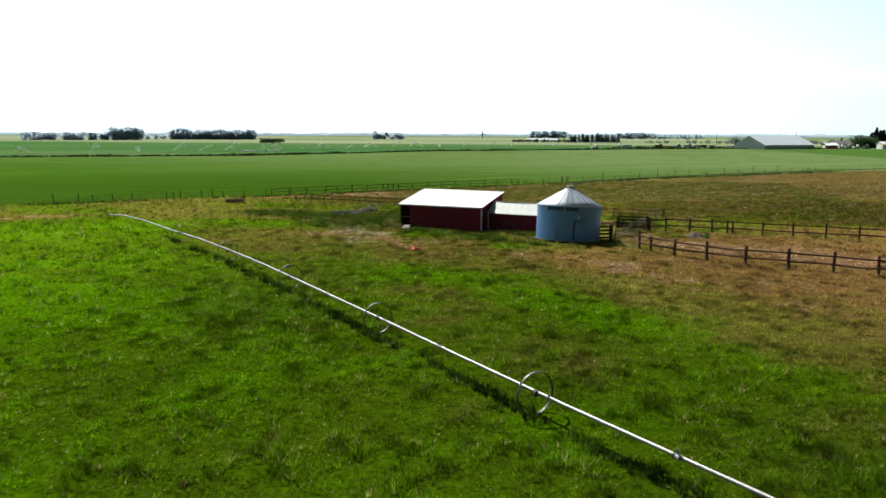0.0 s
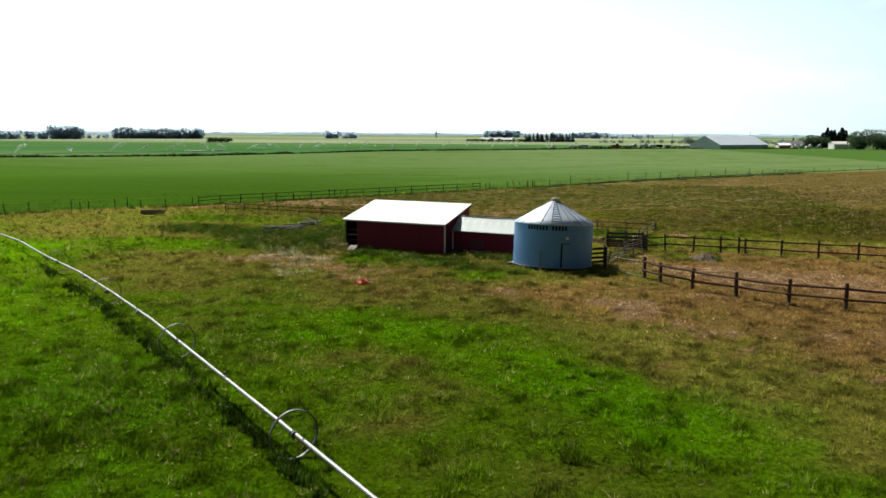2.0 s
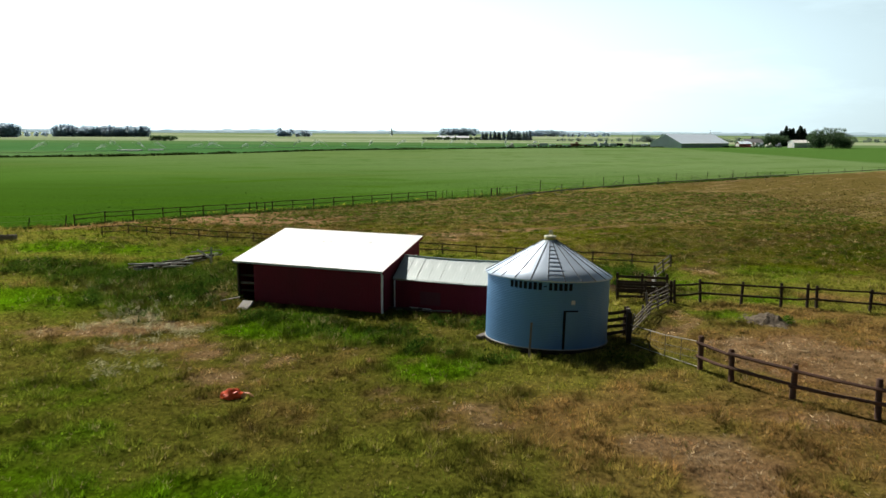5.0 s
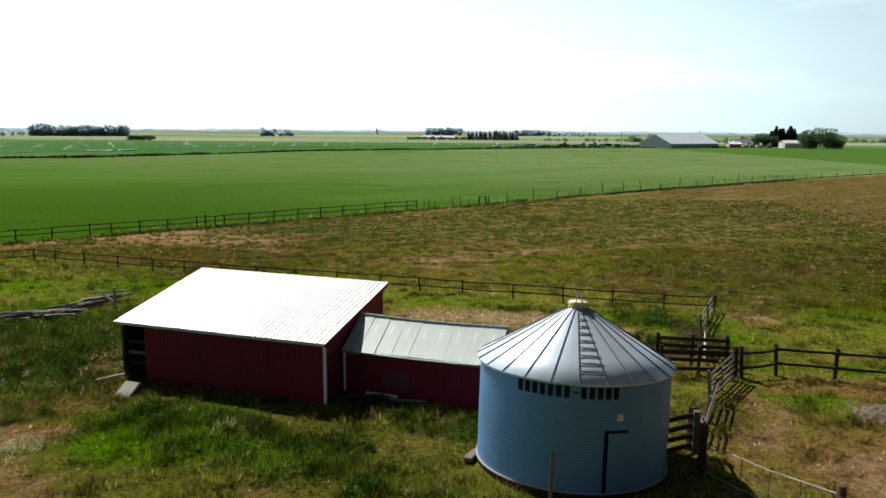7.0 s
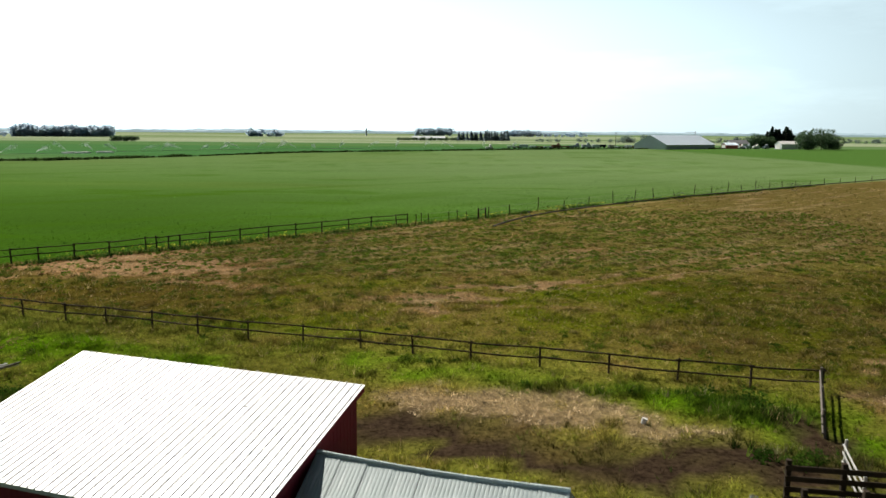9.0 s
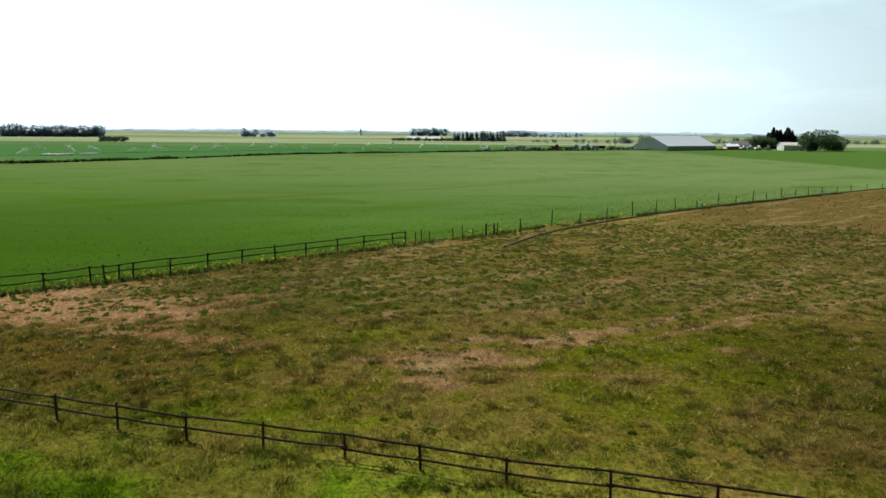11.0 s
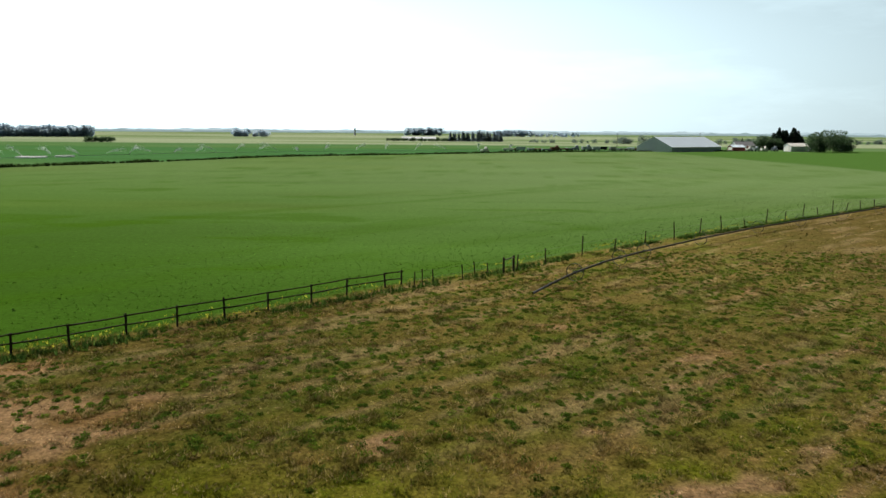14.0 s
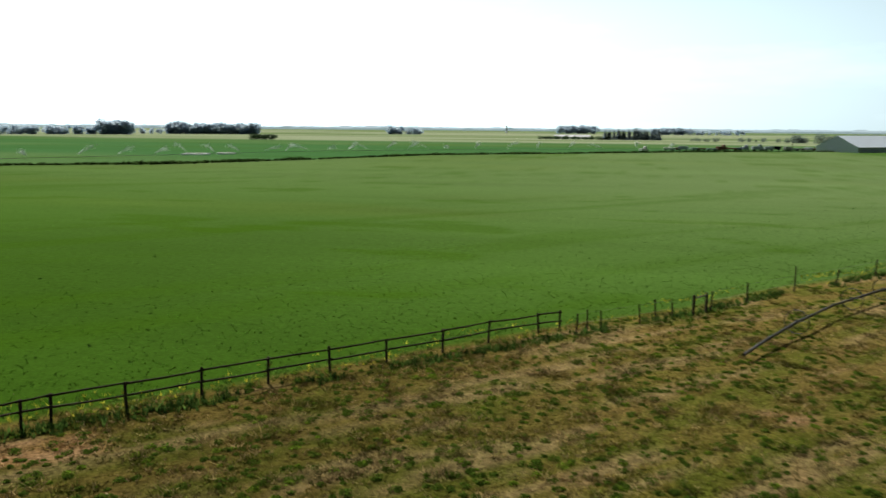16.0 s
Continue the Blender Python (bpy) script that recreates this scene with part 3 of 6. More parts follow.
def tufts(name, x, y, height, width, blades, lean, label, category, tint=None, seed=3, mixed=0.0):
    """Grass as many tufts of tapering blades standing on the ground."""
    rs = np.random.RandomState(seed)
    col = land(x, y)[0] if tint is None else tint
    z = relief(x, y)
    k = len(x)
    n = k * blades
    X, Y, Z, Hh, Ww, lean = (np.repeat(v, blades) for v in (x, y, z, height, width, np.zeros(k) + lean))
    # a few tufts stand out as straw or as fresh green
    pick = rs.rand(k, 1)
    stubble = ease(94, 102, y + 0.28 * x)[:, None] * mixed
    col = np.where(pick < 0.07 * mixed + 0.14 * stubble, col * 0.40 + np.array([[0.44, 0.33, 0.16]]) * 0.60, col)
    col = np.where(pick > 1 - 0.16 * mixed - 0.08 * stubble, col * 0.45 + np.array([[0.055, 0.115, 0.010]]) * 0.55, col)
    grazed = 0.25 * ease(94, 102, y + 0.28 * x) + 0.25 * (y > np.interp(x, FENCE_X, FENCE_Y))
    # noise pockets darken the tufts, standing for shaded gaps in the sward
    patch = (0.32 + 0.80 * ease(0.26, 0.58, fbm(x, y, 0.75, 131, 2))) * (1 - grazed) + grazed
    C = np.repeat(col, blades, 0) * (rs.uniform(0.5, 1.55, (k, 1)) * patch[:, None]).repeat(blades, 0)
    ang = rs.uniform(0, 2 * math.pi, n)
    out = rs.uniform(0.1, 1.0, n) * lean
    turn = ang + math.pi / 2 + rs.uniform(-0.6, 0.6, n)
    Hb = Hh * rs.uniform(0.5, 1.15, n)
    bx, by = X + np.cos(ang) * Hh * 0.22 * rs.rand(n), Y + np.sin(ang) * Hh * 0.22 * rs.rand(n)
    dx, dy = np.cos(turn) * Ww / 2, np.sin(turn) * Ww / 2
    co = np.empty((n, 3, 3), dtype=np.float32)
    co[:, 0] = np.stack([bx - dx, by - dy, Z - 0.03], 1)
    co[:, 1] = np.stack([bx + dx, by + dy, Z - 0.03], 1)
    co[:, 2] = np.stack([bx + np.cos(ang) * Hb * out, by + np.sin(ang) * Hb * out, Z + Hb], 1)
    return tagged(mesh_from_arrays(name, co.reshape(-1, 3), np.arange(3 * n).reshape(-1, 3), 3, np.repeat(C, 3, 0), BLADE), label, category, kind="stuff")


def leafy(name, x, y, radius, height, leaves, size, tint, label, category, seed=5):
    """Low leafy plants, each a loose dome of small tilted leaves."""
    rs = np.random.RandomState(seed)
    k = len(x)
    n = k * leaves
    X, Y, Z, R, Hh, S = (np.repeat(v, leaves) for v in (x, y, relief(x, y), radius, height, np.zeros(k) + size))
    d = rs.randn(n, 3)
    d /= np.linalg.norm(d, axis=1)[:, None]
    f = rs.rand(n) ** 0.4
    c = np.stack([X + d[:, 0] * R * f, Y + d[:, 1] * R * f, Z + np.abs(d[:, 2]) * Hh * f], 1)
    a = rs.randn(n, 3) * np.array([1, 1, 0.6])
    a /= np.linalg.norm(a, axis=1)[:, None]
    b = np.cross(a, rs.randn(n, 3))
    b /= np.linalg.norm(b, axis=1)[:, None]
    s = (S * rs.uniform(0.6, 1.4, n))[:, None]
    co = np.stack([c - a * s, c + b * s * 0.5, c + a * s, c - b * s * 0.5], 1).reshape(-1, 3)
    col = np.repeat(tint, leaves, 0) * rs.uniform(0.65, 1.35, (n, 1))
    return tagged(mesh_from_arrays(name, co, np.arange(4 * n).reshape(-1, 4), 4, np.repeat(col, 4, 0), BLADE), label, category, kind="stuff")


def scatter(x0, x1, y0, y1, per_m2, seed):
    rs = np.random.RandomState(seed)
    k = int((x1 - x0) * (y1 - y0) * per_m2)
    return rs.uniform(x0, x1, k), rs.uniform(y0, y1, k), rs


BARN_YAW, BARN_AT = -17.0, (-13.25, 79.39)


def clear_of_buildings(x, y):
    c, s = math.cos(radians(BARN_YAW)), math.sin(radians(BARN_YAW))
    u, v = (x - BARN_AT[0]) * c + (y - BARN_AT[1]) * s, -(x - BARN_AT[0]) * s + (y - BARN_AT[1]) * c
    barn = (np.abs(u) < 4.7) & (np.abs(v) < 2.75)
    shed = (u > 4.5) & (u < 10.6) & (v > -1.35) & (v < 1.85)
    silo = np.hypot(x + 1.0, y - 71.1) < 3.05
    return ~(barn | shed | silo)

# ---- grass ----
DENSITY = 50
x, y, rs = scatter(-85, 75, 17, 215, DENSITY, 11)
off = np.abs(x + 3 - (y - 90) * 0.02)
keep = rs.rand(len(x)) < np.clip(np.exp(-(off - 17) / 13), 0.13, 1)
keep &= rs.rand(len(x)) < 1 - 0.85 * ease(145, 175, y)
keep &= (x > -19 - 1.0 * (y - 16)) & (x < 12 + 0.8 * (y - 16)) & clear_of_buildings(x, y)
x, y, off = x[keep], y[keep], off[keep]
_, bare, rank, crop, dry, earth = land(x, y)
clump = fbm(x, y, 0.9, 91, 2)
keep = (crop < 0.5) & (rs.rand(len(x)) < (1 - 0.85 * bare) * (1 - 0.96 * earth) * (1 - 0.2 * dry) * (0.4 + 1.1 * clump))
x, y, off, rank, dry, bare, clump = (v[keep] for v in (x, y, off, rank, dry, bare, clump))
grow = 1 + 0.6 * ease(17, 45, off)
short = ease(98, 126, y + 0.1 * x)
h = (0.07 + 0.24 * ease(0.42, 0.8, clump) + 0.20 * rank) * (1 - 0.55 * np.maximum(dry, bare)) * rs.uniform(0.6, 1.35, len(x)) * grow * (1 - 0.5 * short)
tufts("pasture_grass", x, y, h, (0.018 + 0.020 * rs.rand(len(x))) * grow * (1 + 0.9 * short), 6, 1.4 + 1.2 * short, "uneven tufts of green and drying pasture grass", "grass", mixed=1.0)

# rank weeds and long grass round the barn
x, y, rs = scatter(-42, 9, 64, 99, 10, 12)
_, bare, rank, crop, dry, earth = land(x, y)
keep = (rs.rand(len(x)) < rank * 1.1 - 0.25) & clear_of_buildings(x, y)
x, y, rank = x[keep], y[keep], rank[keep]
pick = rs.rand(len(x), 1) + (fbm(x, y, 2.5, 99)[:, None] - 0.5) * 1.2
tint = np.where(pick < 0.06, np.array([[0.24, 0.23, 0.10]]), np.where(pick < 0.62, np.array([[0.036, 0.078, 0.009]]), np.array([[0.085, 0.145, 0.015]])))
tufts("long_grass", x, y, 0.20 + 0.28 * rs.rand(len(x)), 0.03 + 0.025 * rs.rand(len(x)), 10, 1.1, "rank green grass round the barn", "grass", tint)
x, y, rs = scatter(-42, 9, 64, 99, 1.9, 22)
rank = land(x, y)[2]
keep = (rs.rand(len(x)) < rank * 1.2 - 0.2) & clear_of_buildings(x, y) & (fbm(x, y, 2, 151) > 0.47)
x, y = x[keep], y[keep]
tint = np.where(rs.rand(len(x), 1) < 0.07, np.array([[0.22, 0.19, 0.06]]), np.where(rs.rand(len(x), 1) < 0.5, np.array([[0.028, 0.066, 0.008]]), np.array([[0.056, 0.110, 0.012]])))
size = rs.uniform(0.25, 0.75, len(x))
leafy("broadleaf_weeds", x, y, size, size * 0.95, 110, 0.06, tint, "dark leafy weeds in rough ground by the barn", "weeds")

# crop edge, thinner farther in
x, y, rs = scatter(-75, 70, 90, 260, 6, 13)
into = y - np.interp(x, FENCE_X, FENCE_Y)
keep = (into > 0.3) & (rs.rand(len(x)) < np.exp(-into / 16)) & (x > -75)
x, y, into = x[keep], y[keep], into[keep]
tufts("crop_plants", x, y, 0.05 + 0.05 * rs.rand(len(x)), 0.05 + 0.04 * rs.rand(len(x)), 6, 2.4, "low green crop plants in the field beyond the fence", "crop")

# yellow flowers along the far fence
x, y, rs = scatter(-40, 40, 0, 6, 8, 14)
keep = fbm(x, y * 2, 5, 95) + 0.25 * rs.rand(len(x)) > 0.64
x, y = x[keep], y[keep]
y = np.interp(x, FENCE_X, FENCE_Y) + 0.2 + y * 0.7
tint = np.where(rs.rand(len(x), 1) < 0.30, np.array([[0.50, 0.46, 0.05]]), np.array([[0.10, 0.19, 0.03]]))
tufts("yellow_wildflowers", x, y, 0.12 + 0.16 * rs.rand(len(x)), 0.025 + 0.02 * rs.rand(len(x)), 6, 1.2, "yellow-flowering weeds along the field fence", "wildflowers", tint)

# long grass along the fence lines and under the pipe
def along(points, per_m, spread, seed):
    rs = np.random.RandomState(seed)
    xs, ys = [], []
    for (x0, y0), (x1, y1) in zip(points, points[1:]):
        k = int(math.hypot(x1 - x0, y1 - y0) * per_m)
        t = rs.rand(k)
        xs.append(x0 + (x1 - x0) * t + rs.randn(k) * spread)
        ys.append(y0 + (y1 - y0) * t + rs.randn(k) * spread)
    return np.concatenate(xs), np.concatenate(ys), rs


x, y, rs = along([(-75, 89), (-46, 112), (-30.5, 127), (-17.2, 140), (-3.4, 153.2), (4.4, 162.3), (21.4, 178.5), (65, 217.5)], 20, 0.35, 15)
keep = fbm(x, y, 4, 96) > 0.38
x, y = x[keep], y[keep]
tint = np.array([[0.050, 0.095, 0.018]]) * rs.uniform(0.7, 1.6, (len(x), 1))
tufts("fence_line_grass", x, y, 0.2 + 0.25 * rs.rand(len(x)), 0.04 + 0.04 * rs.rand(len(x)), 7, 0.6, "long ungrazed grass along the field fence", "grass", tint)

# ungrazed grass where the pipe stands, its tint darkened for the pipe's shadow
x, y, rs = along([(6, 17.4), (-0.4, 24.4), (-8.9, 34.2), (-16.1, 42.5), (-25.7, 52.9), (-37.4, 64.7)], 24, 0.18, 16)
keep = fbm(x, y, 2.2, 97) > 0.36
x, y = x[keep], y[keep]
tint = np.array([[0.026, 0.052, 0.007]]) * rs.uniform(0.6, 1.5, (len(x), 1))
tufts("pipe_line_grass", x - 0.1, y - 0.15, 0.16 + 0.22 * rs.rand(len(x)), 0.03 + 0.03 * rs.rand(len(x)), 8, 0.8, "ungrazed grass under the irrigation pipe, darkened for the pipe's shadow", "grass", tint)

# rough growth along the ditch beyond the crop
x, y, rs = along([(px_, py_) for px_, py_ in zip(DITCH_X[1:], DITCH_Y[1:]) if px_ < 200], 5.0, 0.8, 17)
tint = np.array([[0.034, 0.062, 0.016]]) * rs.uniform(0.5, 1.7, (len(x), 1))
tufts("ditch_growth", x, y, (0.6 + 0.7 * rs.rand(len(x))) * (0.1 + 1.3 * fbm(x, y, 14, 98)), 0.5 + 0.4 * rs.rand(len(x)), 9, 1.0, "dark rough growth along a field ditch", "hedge", tint)

# straw and dead stems lying on the bare ground behind the barn and in the corral
x, y, rs = scatter(-36, 30, 50, 135, 30, 18)
_, bare, rank, crop, dry, earth = land(x, y)
worn = tracks(x, y)
keep = (rs.rand(len(x)) < np.maximum(np.maximum(bare * 1.5, dry * 0.35), worn * 1.3) - 0.08) & clear_of_buildings(x, y)
x, y = x[keep], y[keep]
fine = 1 - 0.5 * (y > 96)
tint = np.array([[0.60, 0.47, 0.29]]) * rs.uniform(0.45, 1.4, (len(x), 1))
tufts("dead_straw", x, y, (0.06 + 0.08 * rs.rand(len(x))) * fine, (0.014 + 0.014 * rs.rand(len(x))), 7, 2.2, "bleached straw and dead stems on bare ground", "straw", tint)

# tussocks standing out of the grazed paddock
x0, y0, rs = scatter(-42, 40, 94, 165, 2.6, 19)
mown = ease(113, 124, y0 - 0.12 * x0)
keep = (land(x0, y0)[3] < 0.2) & (fbm(x0, y0, 4, 141) + 0.10 * mown > 0.47) & (rs.rand(len(x0)) < 0.30 + 0.5 * mown)
x0, y0, mown = x0[keep], y0[keep], mown[keep]
size = rs.uniform(0.12, 0.45, len(x0)) * (1 - 0.55 * mown)
pick = rs.rand(len(x0), 1) + 0.35 * mown[:, None]
tint = np.where(pick < 0.16, np.array([[0.20, 0.165, 0.055]]), np.where(pick < 0.55, np.array([[0.080, 0.125, 0.012]]), np.array([[0.046, 0.078, 0.010]]))) * (1 + 0.7 * mown[:, None])
leafy("tussock_grass", x0, y0, size * 1.35, size * 0.70, 62, 0.05, tint, "green tussocks standing in the grazed paddock", "grass", 8)

# pale weeds gone to seed in front of the timber heap
x, y, rs = scatter(-28, -15, 62, 79, 16, 20)
w = spots(x, y, [(-23.0, 73.6, 1.6, 1.6, 0, 1.0), (-21.4, 71.5, 2.0, 1.1, 0, 1.0), (-19.5, 71.2, 1.3, 1.2, 0, 0.9), (-21.0, 68.6, 2.2, 0.8, 20, 0.75), (-19.6, 66.6, 2.0, 0.8, 20, 0.7), (-24.4, 70.5, 1.6, 1.2, 0, 0.8), (-18.4, 64.4, 1.4, 0.6, 0, 0.6), (-22.6, 76.2, 1.4, 0.8, 0, 0.6)], 23)
keep = rs.rand(len(x)) < w * 0.7 - 0.12
x, y = x[keep], y[keep]
tint = np.array([[0.56, 0.53, 0.32]]) * rs.uniform(0.4, 1.2, (len(x), 1))
leafy("seeding_weeds", x, y, rs.uniform(0.14, 0.34, len(x)), rs.uniform(0.2, 0.45, len(x)), 70, 0.022, tint, "pale weeds gone to seed in the pasture", "weeds", 6)
# dark broad-leaved weeds in the crop and at the fence
x, y, rs = scatter(-60, 40, 90, 230, 0.006, 23)
into = y - np.interp(x, FENCE_X, FENCE_Y)
keep = (into > 1.0) & (into < 55) & (fbm(x, y, 12, 161) > 0.55)
x, y = x[keep], y[keep]
leafy("crop_weeds", x, y, rs.uniform(0.1, 0.25, len(x)), rs.uniform(0.12, 0.25, len(x)), 30, 0.05, np.zeros((len(x), 3)) + np.array([[0.030, 0.075, 0.012]]), "dark broad-leaved weeds standing in the crop", "weeds", 7)


# ---- barn, lean-to shed and grain bin ----
def barn_pose(u=0, v=0, z=0, turn=0):
    return pose(BARN_AT[0], BARN_AT[1], 0, 0, 0, BARN_YAW) @ pose(u, v, z, 0, 0, turn)


def ribbed_sheet(bm, u0, u1, p, q, ribs, rib_h, rib_w, thick=0.012, sag=0.0, rows=4):
    """A metal sheet from the eave line p=(v, z) up to q, spanning u0 to u1, with raised ribs along the slope."""
    pitch = (u1 - u0) / ribs
    prof = []
    for k in range(ribs):
        c = u0 + pitch * (k + 0.5)
        prof += [(u0 + pitch * k, 0), (c - rib_w, 0), (c - rib_w * 0.45, rib_h), (c + rib_w * 0.45, rib_h), (c + rib_w, 0)]
    prof.append((u1, 0))
    d = Vector((0, q[0] - p[0], q[1] - p[1]))
    nrm = Vector((0, -d.z, d.y)).normalized()
    top, low = [], []
    for r in range(rows + 1):
        f = r / rows
        base = Vector((0, p[0], p[1])) + d * f
        drop = sag * math.sin(math.pi * f)
        top.append([bm.verts.new(base + Vector((u, 0, -drop)) + nrm * h) for u, h in prof])
        low.append([bm.verts.new(base + Vector((u, 0, -drop)) + nrm * (h - thick)) for u, h in prof])
    m = len(prof)
    for r in range(rows):
        for k in range(m - 1):
            bm.faces.new((top[r][k], top[r][k + 1], top[r + 1][k + 1], top[r + 1][k]))
            bm.faces.new((low[r][k], low[r + 1][k], low[r + 1][k + 1], low[r][k + 1]))
    for r, flip in ((0, 1), (rows, 0)):
        for k in range(m - 1):
            f = (top[r][k], low[r][k], low[r][k + 1], top[r][k + 1])
            bm.faces.new(f if flip else f[::-1])
    for r in range(rows):
        bm.faces.new((top[r][0], top[r + 1][0], low[r + 1][0], low[r][0]))
        bm.faces.new((top[r][-1], low[r][-1], low[r + 1][-1], top[r + 1][-1]))
    return bm


def siding(bm, p, q, z0, zp, zq, thick=0.06, board=0.2, groove=0.006):
    """An upright wall of vertical boards from p to q in plan, its top running from zp to zq."""
    p, q = Vector((*p, 0)), Vector((*q, 0))
    d = q - p
    n = max(1, round(d.length / board))
    out = Vector((d.y, -d.x, 0)).normalized()
    pts = []
    for k in range(n):
        a, b = k / n, (k + 1) / n
        e = groove / d.length
        pts += [(a + e * 0.4, -groove), (a + e, 0), (b - e, 0), (b - e * 0.4, -groove)]
    front_low, front_top = [], []
    for f, o in pts:
        c = p + d * f + out * o
        front_low.append(bm.verts.new(c + Vector((0, 0, z0))))
        front_top.append(bm.verts.new(c + Vector((0, 0, zp + (zq - zp) * f))))
    back_low, back_top = [], []
    for f in (pts[0][0], pts[-1][0]):
        c = p + d * f - out * thick
        back_low.append(bm.verts.new(c + Vector((0, 0, z0))))
        back_top.append(bm.verts.new(c + Vector((0, 0, zp + (zq - zp) * f))))
    for k in range(len(pts) - 1):
        bm.faces.new((front_low[k], front_low[k + 1], front_top[k + 1], front_top[k]))
    bm.faces.new((back_low[1], back_low[0], back_top[0], back_top[1]))
    bm.faces.new(front_top + back_top[::-1])
    bm.faces.new(front_low[::-1] + back_low)
    bm.faces.new((back_low[0], front_low[0], front_top[0], back_top[0]))
    bm.faces.new((front_low[-1], back_low[1], back_top[1], front_top[-1]))
    return bm


barn = thing("barn", barn_pose(), "dark red board barn with a shining single-pitch metal roof", "barn")
WU, WV0, WV1 = 4.66, -2.70, 2.72        # wall lines
ZF, ZB = 2.36, 3.60                     # roof at its front and back edges
RU, RV = 4.83, 2.92


def roof_z(v):
    return ZF + (ZB - ZF) * (v + RV) / (2 * RV)


part("front_wall", siding(bmesh.new(), (-3.52, WV0), (WU, WV0), 0.0, roof_z(WV0) - 0.12, roof_z(WV0) - 0.12), RED, barn)
part("back_wall", siding(bmesh.new(), (WU, WV1), (-WU, WV1), 0.0, roof_z(WV1) - 0.12, roof_z(WV1) - 0.12), RED, barn)
part("side_wall", siding(bmesh.new(), (WU, WV0 + 0.005), (WU, WV1 - 0.005), 0.0, roof_z(WV0) - 0.12, roof_z(WV1) - 0.12), RED, barn)
part("side_wall", siding(bmesh.new(), (-WU, WV1 - 0.005), (-WU, WV0 + 0.14), 0.0, roof_z(WV1) - 0.12, roof_z(WV0 + 0.14) - 0.12), RED, barn)
part("partition", siding(bmesh.new(), (-3.5, WV0 + 0.1), (-3.5, WV1 - 0.1), 0.0, roof_z(WV0) - 0.14, roof_z(WV1) - 0.14), WOOD_DARK, barn, "dark boards inside the open bay")
part("corner_post", add_box(bmesh.new(), -WU, -WU + 0.14, WV0 - 0.01, WV0 + 0.13, 0, roof_z(WV0) - 0.13, bevel=0.01), WOOD_DARK, barn)
for z in (0.55, 1.0, 1.45):
    part("bay_rail", add_board(bmesh.new(), (-WU, WV0 + 0.18, z), (-3.45, WV0 + 0.2, z + 0.03), 0.14, 0.04), WOOD_GREY if z == 1.0 else WOOD_DARK, barn, "bleached board across the open bay" if z == 1.0 else "")
part("corner_trim", add_box(bmesh.new(), WU - 0.015, WU + 0.085, WV0 - 0.05, WV0 + 0.05, 0, roof_z(WV0) - 0.13, bevel=0.008), WHITE_TRIM, barn, "white painted corner trim")
for u in (-RU + 0.03, RU - 0.03):
    part("barge_board", add_board(bmesh.new(), (u, -RV + 0.03, ZF - 0.11), (u, RV - 0.03, ZB - 0.11), 0.16, 0.03), RED, barn)
part("eave_fascia", add_box(bmesh.new(), -RU + 0.06, RU - 0.06, -RV + 0.02, -RV + 0.05, ZF - 0.12, ZF - 0.02, bevel=0.005), ROOF_OLD, barn, "grey metal eave fascia")
part("back_fascia", add_box(bmesh.new(), -RU + 0.06, RU - 0.06, RV - 0.05, RV - 0.02, ZB - 0.17, ZB - 0.02, bevel=0.005), RED, barn)
for k in range(9):
    u = -RU + 0.3 + k * (2 * RU - 0.6) / 8
    part("rafter", add_board(bmesh.new(), (u, -RV + 0.08, ZF - 0.08), (u, RV - 0.08, ZB - 0.08), 0.12, 0.045), WOOD_DARK, barn)
SHEETS = 11
w = 2 * RU / SHEETS
sheet = part("roof_sheet", ribbed_sheet(bmesh.new(), 0, w, (-RV, ZF), (RV, ZB), 4, 0.0235, 0.015), ROOF_WHITE, barn, "bright galvanised ribbed roof sheet")
sheet.matrix_basis = pose(-RU, 0, 0)
for k in range(1, SHEETS):
    again(sheet, pose(-RU + k * w, 0, 0.002 * (k % 2)))
# cut stubs and nail rows left on the roof
for u, v in ((-1.0, 0.9), (-0.5, 1.0), (2.0, 1.2)):
    part("roof_screw_patch", add_box(bmesh.new(), u, u + 0.22, v, v + 0.03, roof_z(v) + 0.0, roof_z(v) + 0.02, bevel=0.004), STEEL, barn)

# pale slab and a loose board in front of the open bay
slab = tagged(part("concrete_slab", add_box(bmesh.new(), -0.36, 0.36, -0.5, 0.3, -0.07, 0.07, bevel=0.02), CONCRETE), "pale concrete slab tilted before the open barn bay", "slab")
slab.matrix_world = pose(-17.4, 76.25, 0.14, 32, 0, -20)
pl = tagged(part("loose_board", add_board(bmesh.new(), (-0.35, 0, 0), (0.75, 0, 0), 0.05, 0.2), WOOD_GREY), "bleached board leaning at the barn corner", "board")
pl.matrix_world = pose(-18.85, 77.25, 0.2, 0, -8, 22)

# lean-to shed between barn and bin
shed = thing("lean_to_shed", barn_pose(), "low red shed with a weathered corrugated gable roof", "shed")
U0, U1, VF, VR, VB = 4.78, 10.92, -1.55, 0.15, 1.85
EZ, RZ = 1.78, 2.80
part("front_wall", siding(bmesh.new(), (U0, VF + 0.2), (U1 - 0.1, VF + 0.2), 0, EZ + 0.03, EZ + 0.03), RED, shed)
part("back_wall", siding(bmesh.new(), (U1 - 0.1, VB - 0.2), (U0, VB - 0.2), 0, EZ + 0.03, EZ + 0.03), RED, shed)
bm = bmesh.new()
siding(bm, (U1 - 0.1, VF + 0.21), (U1 - 0.1, VR), 0, EZ + 0.03, RZ - 0.06)
siding(bm, (U1 - 0.1, VR + 0.001), (U1 - 0.1, VB - 0.21), 0, RZ - 0.06, EZ + 0.03)
part("gable_wall", bm, RED, shed)
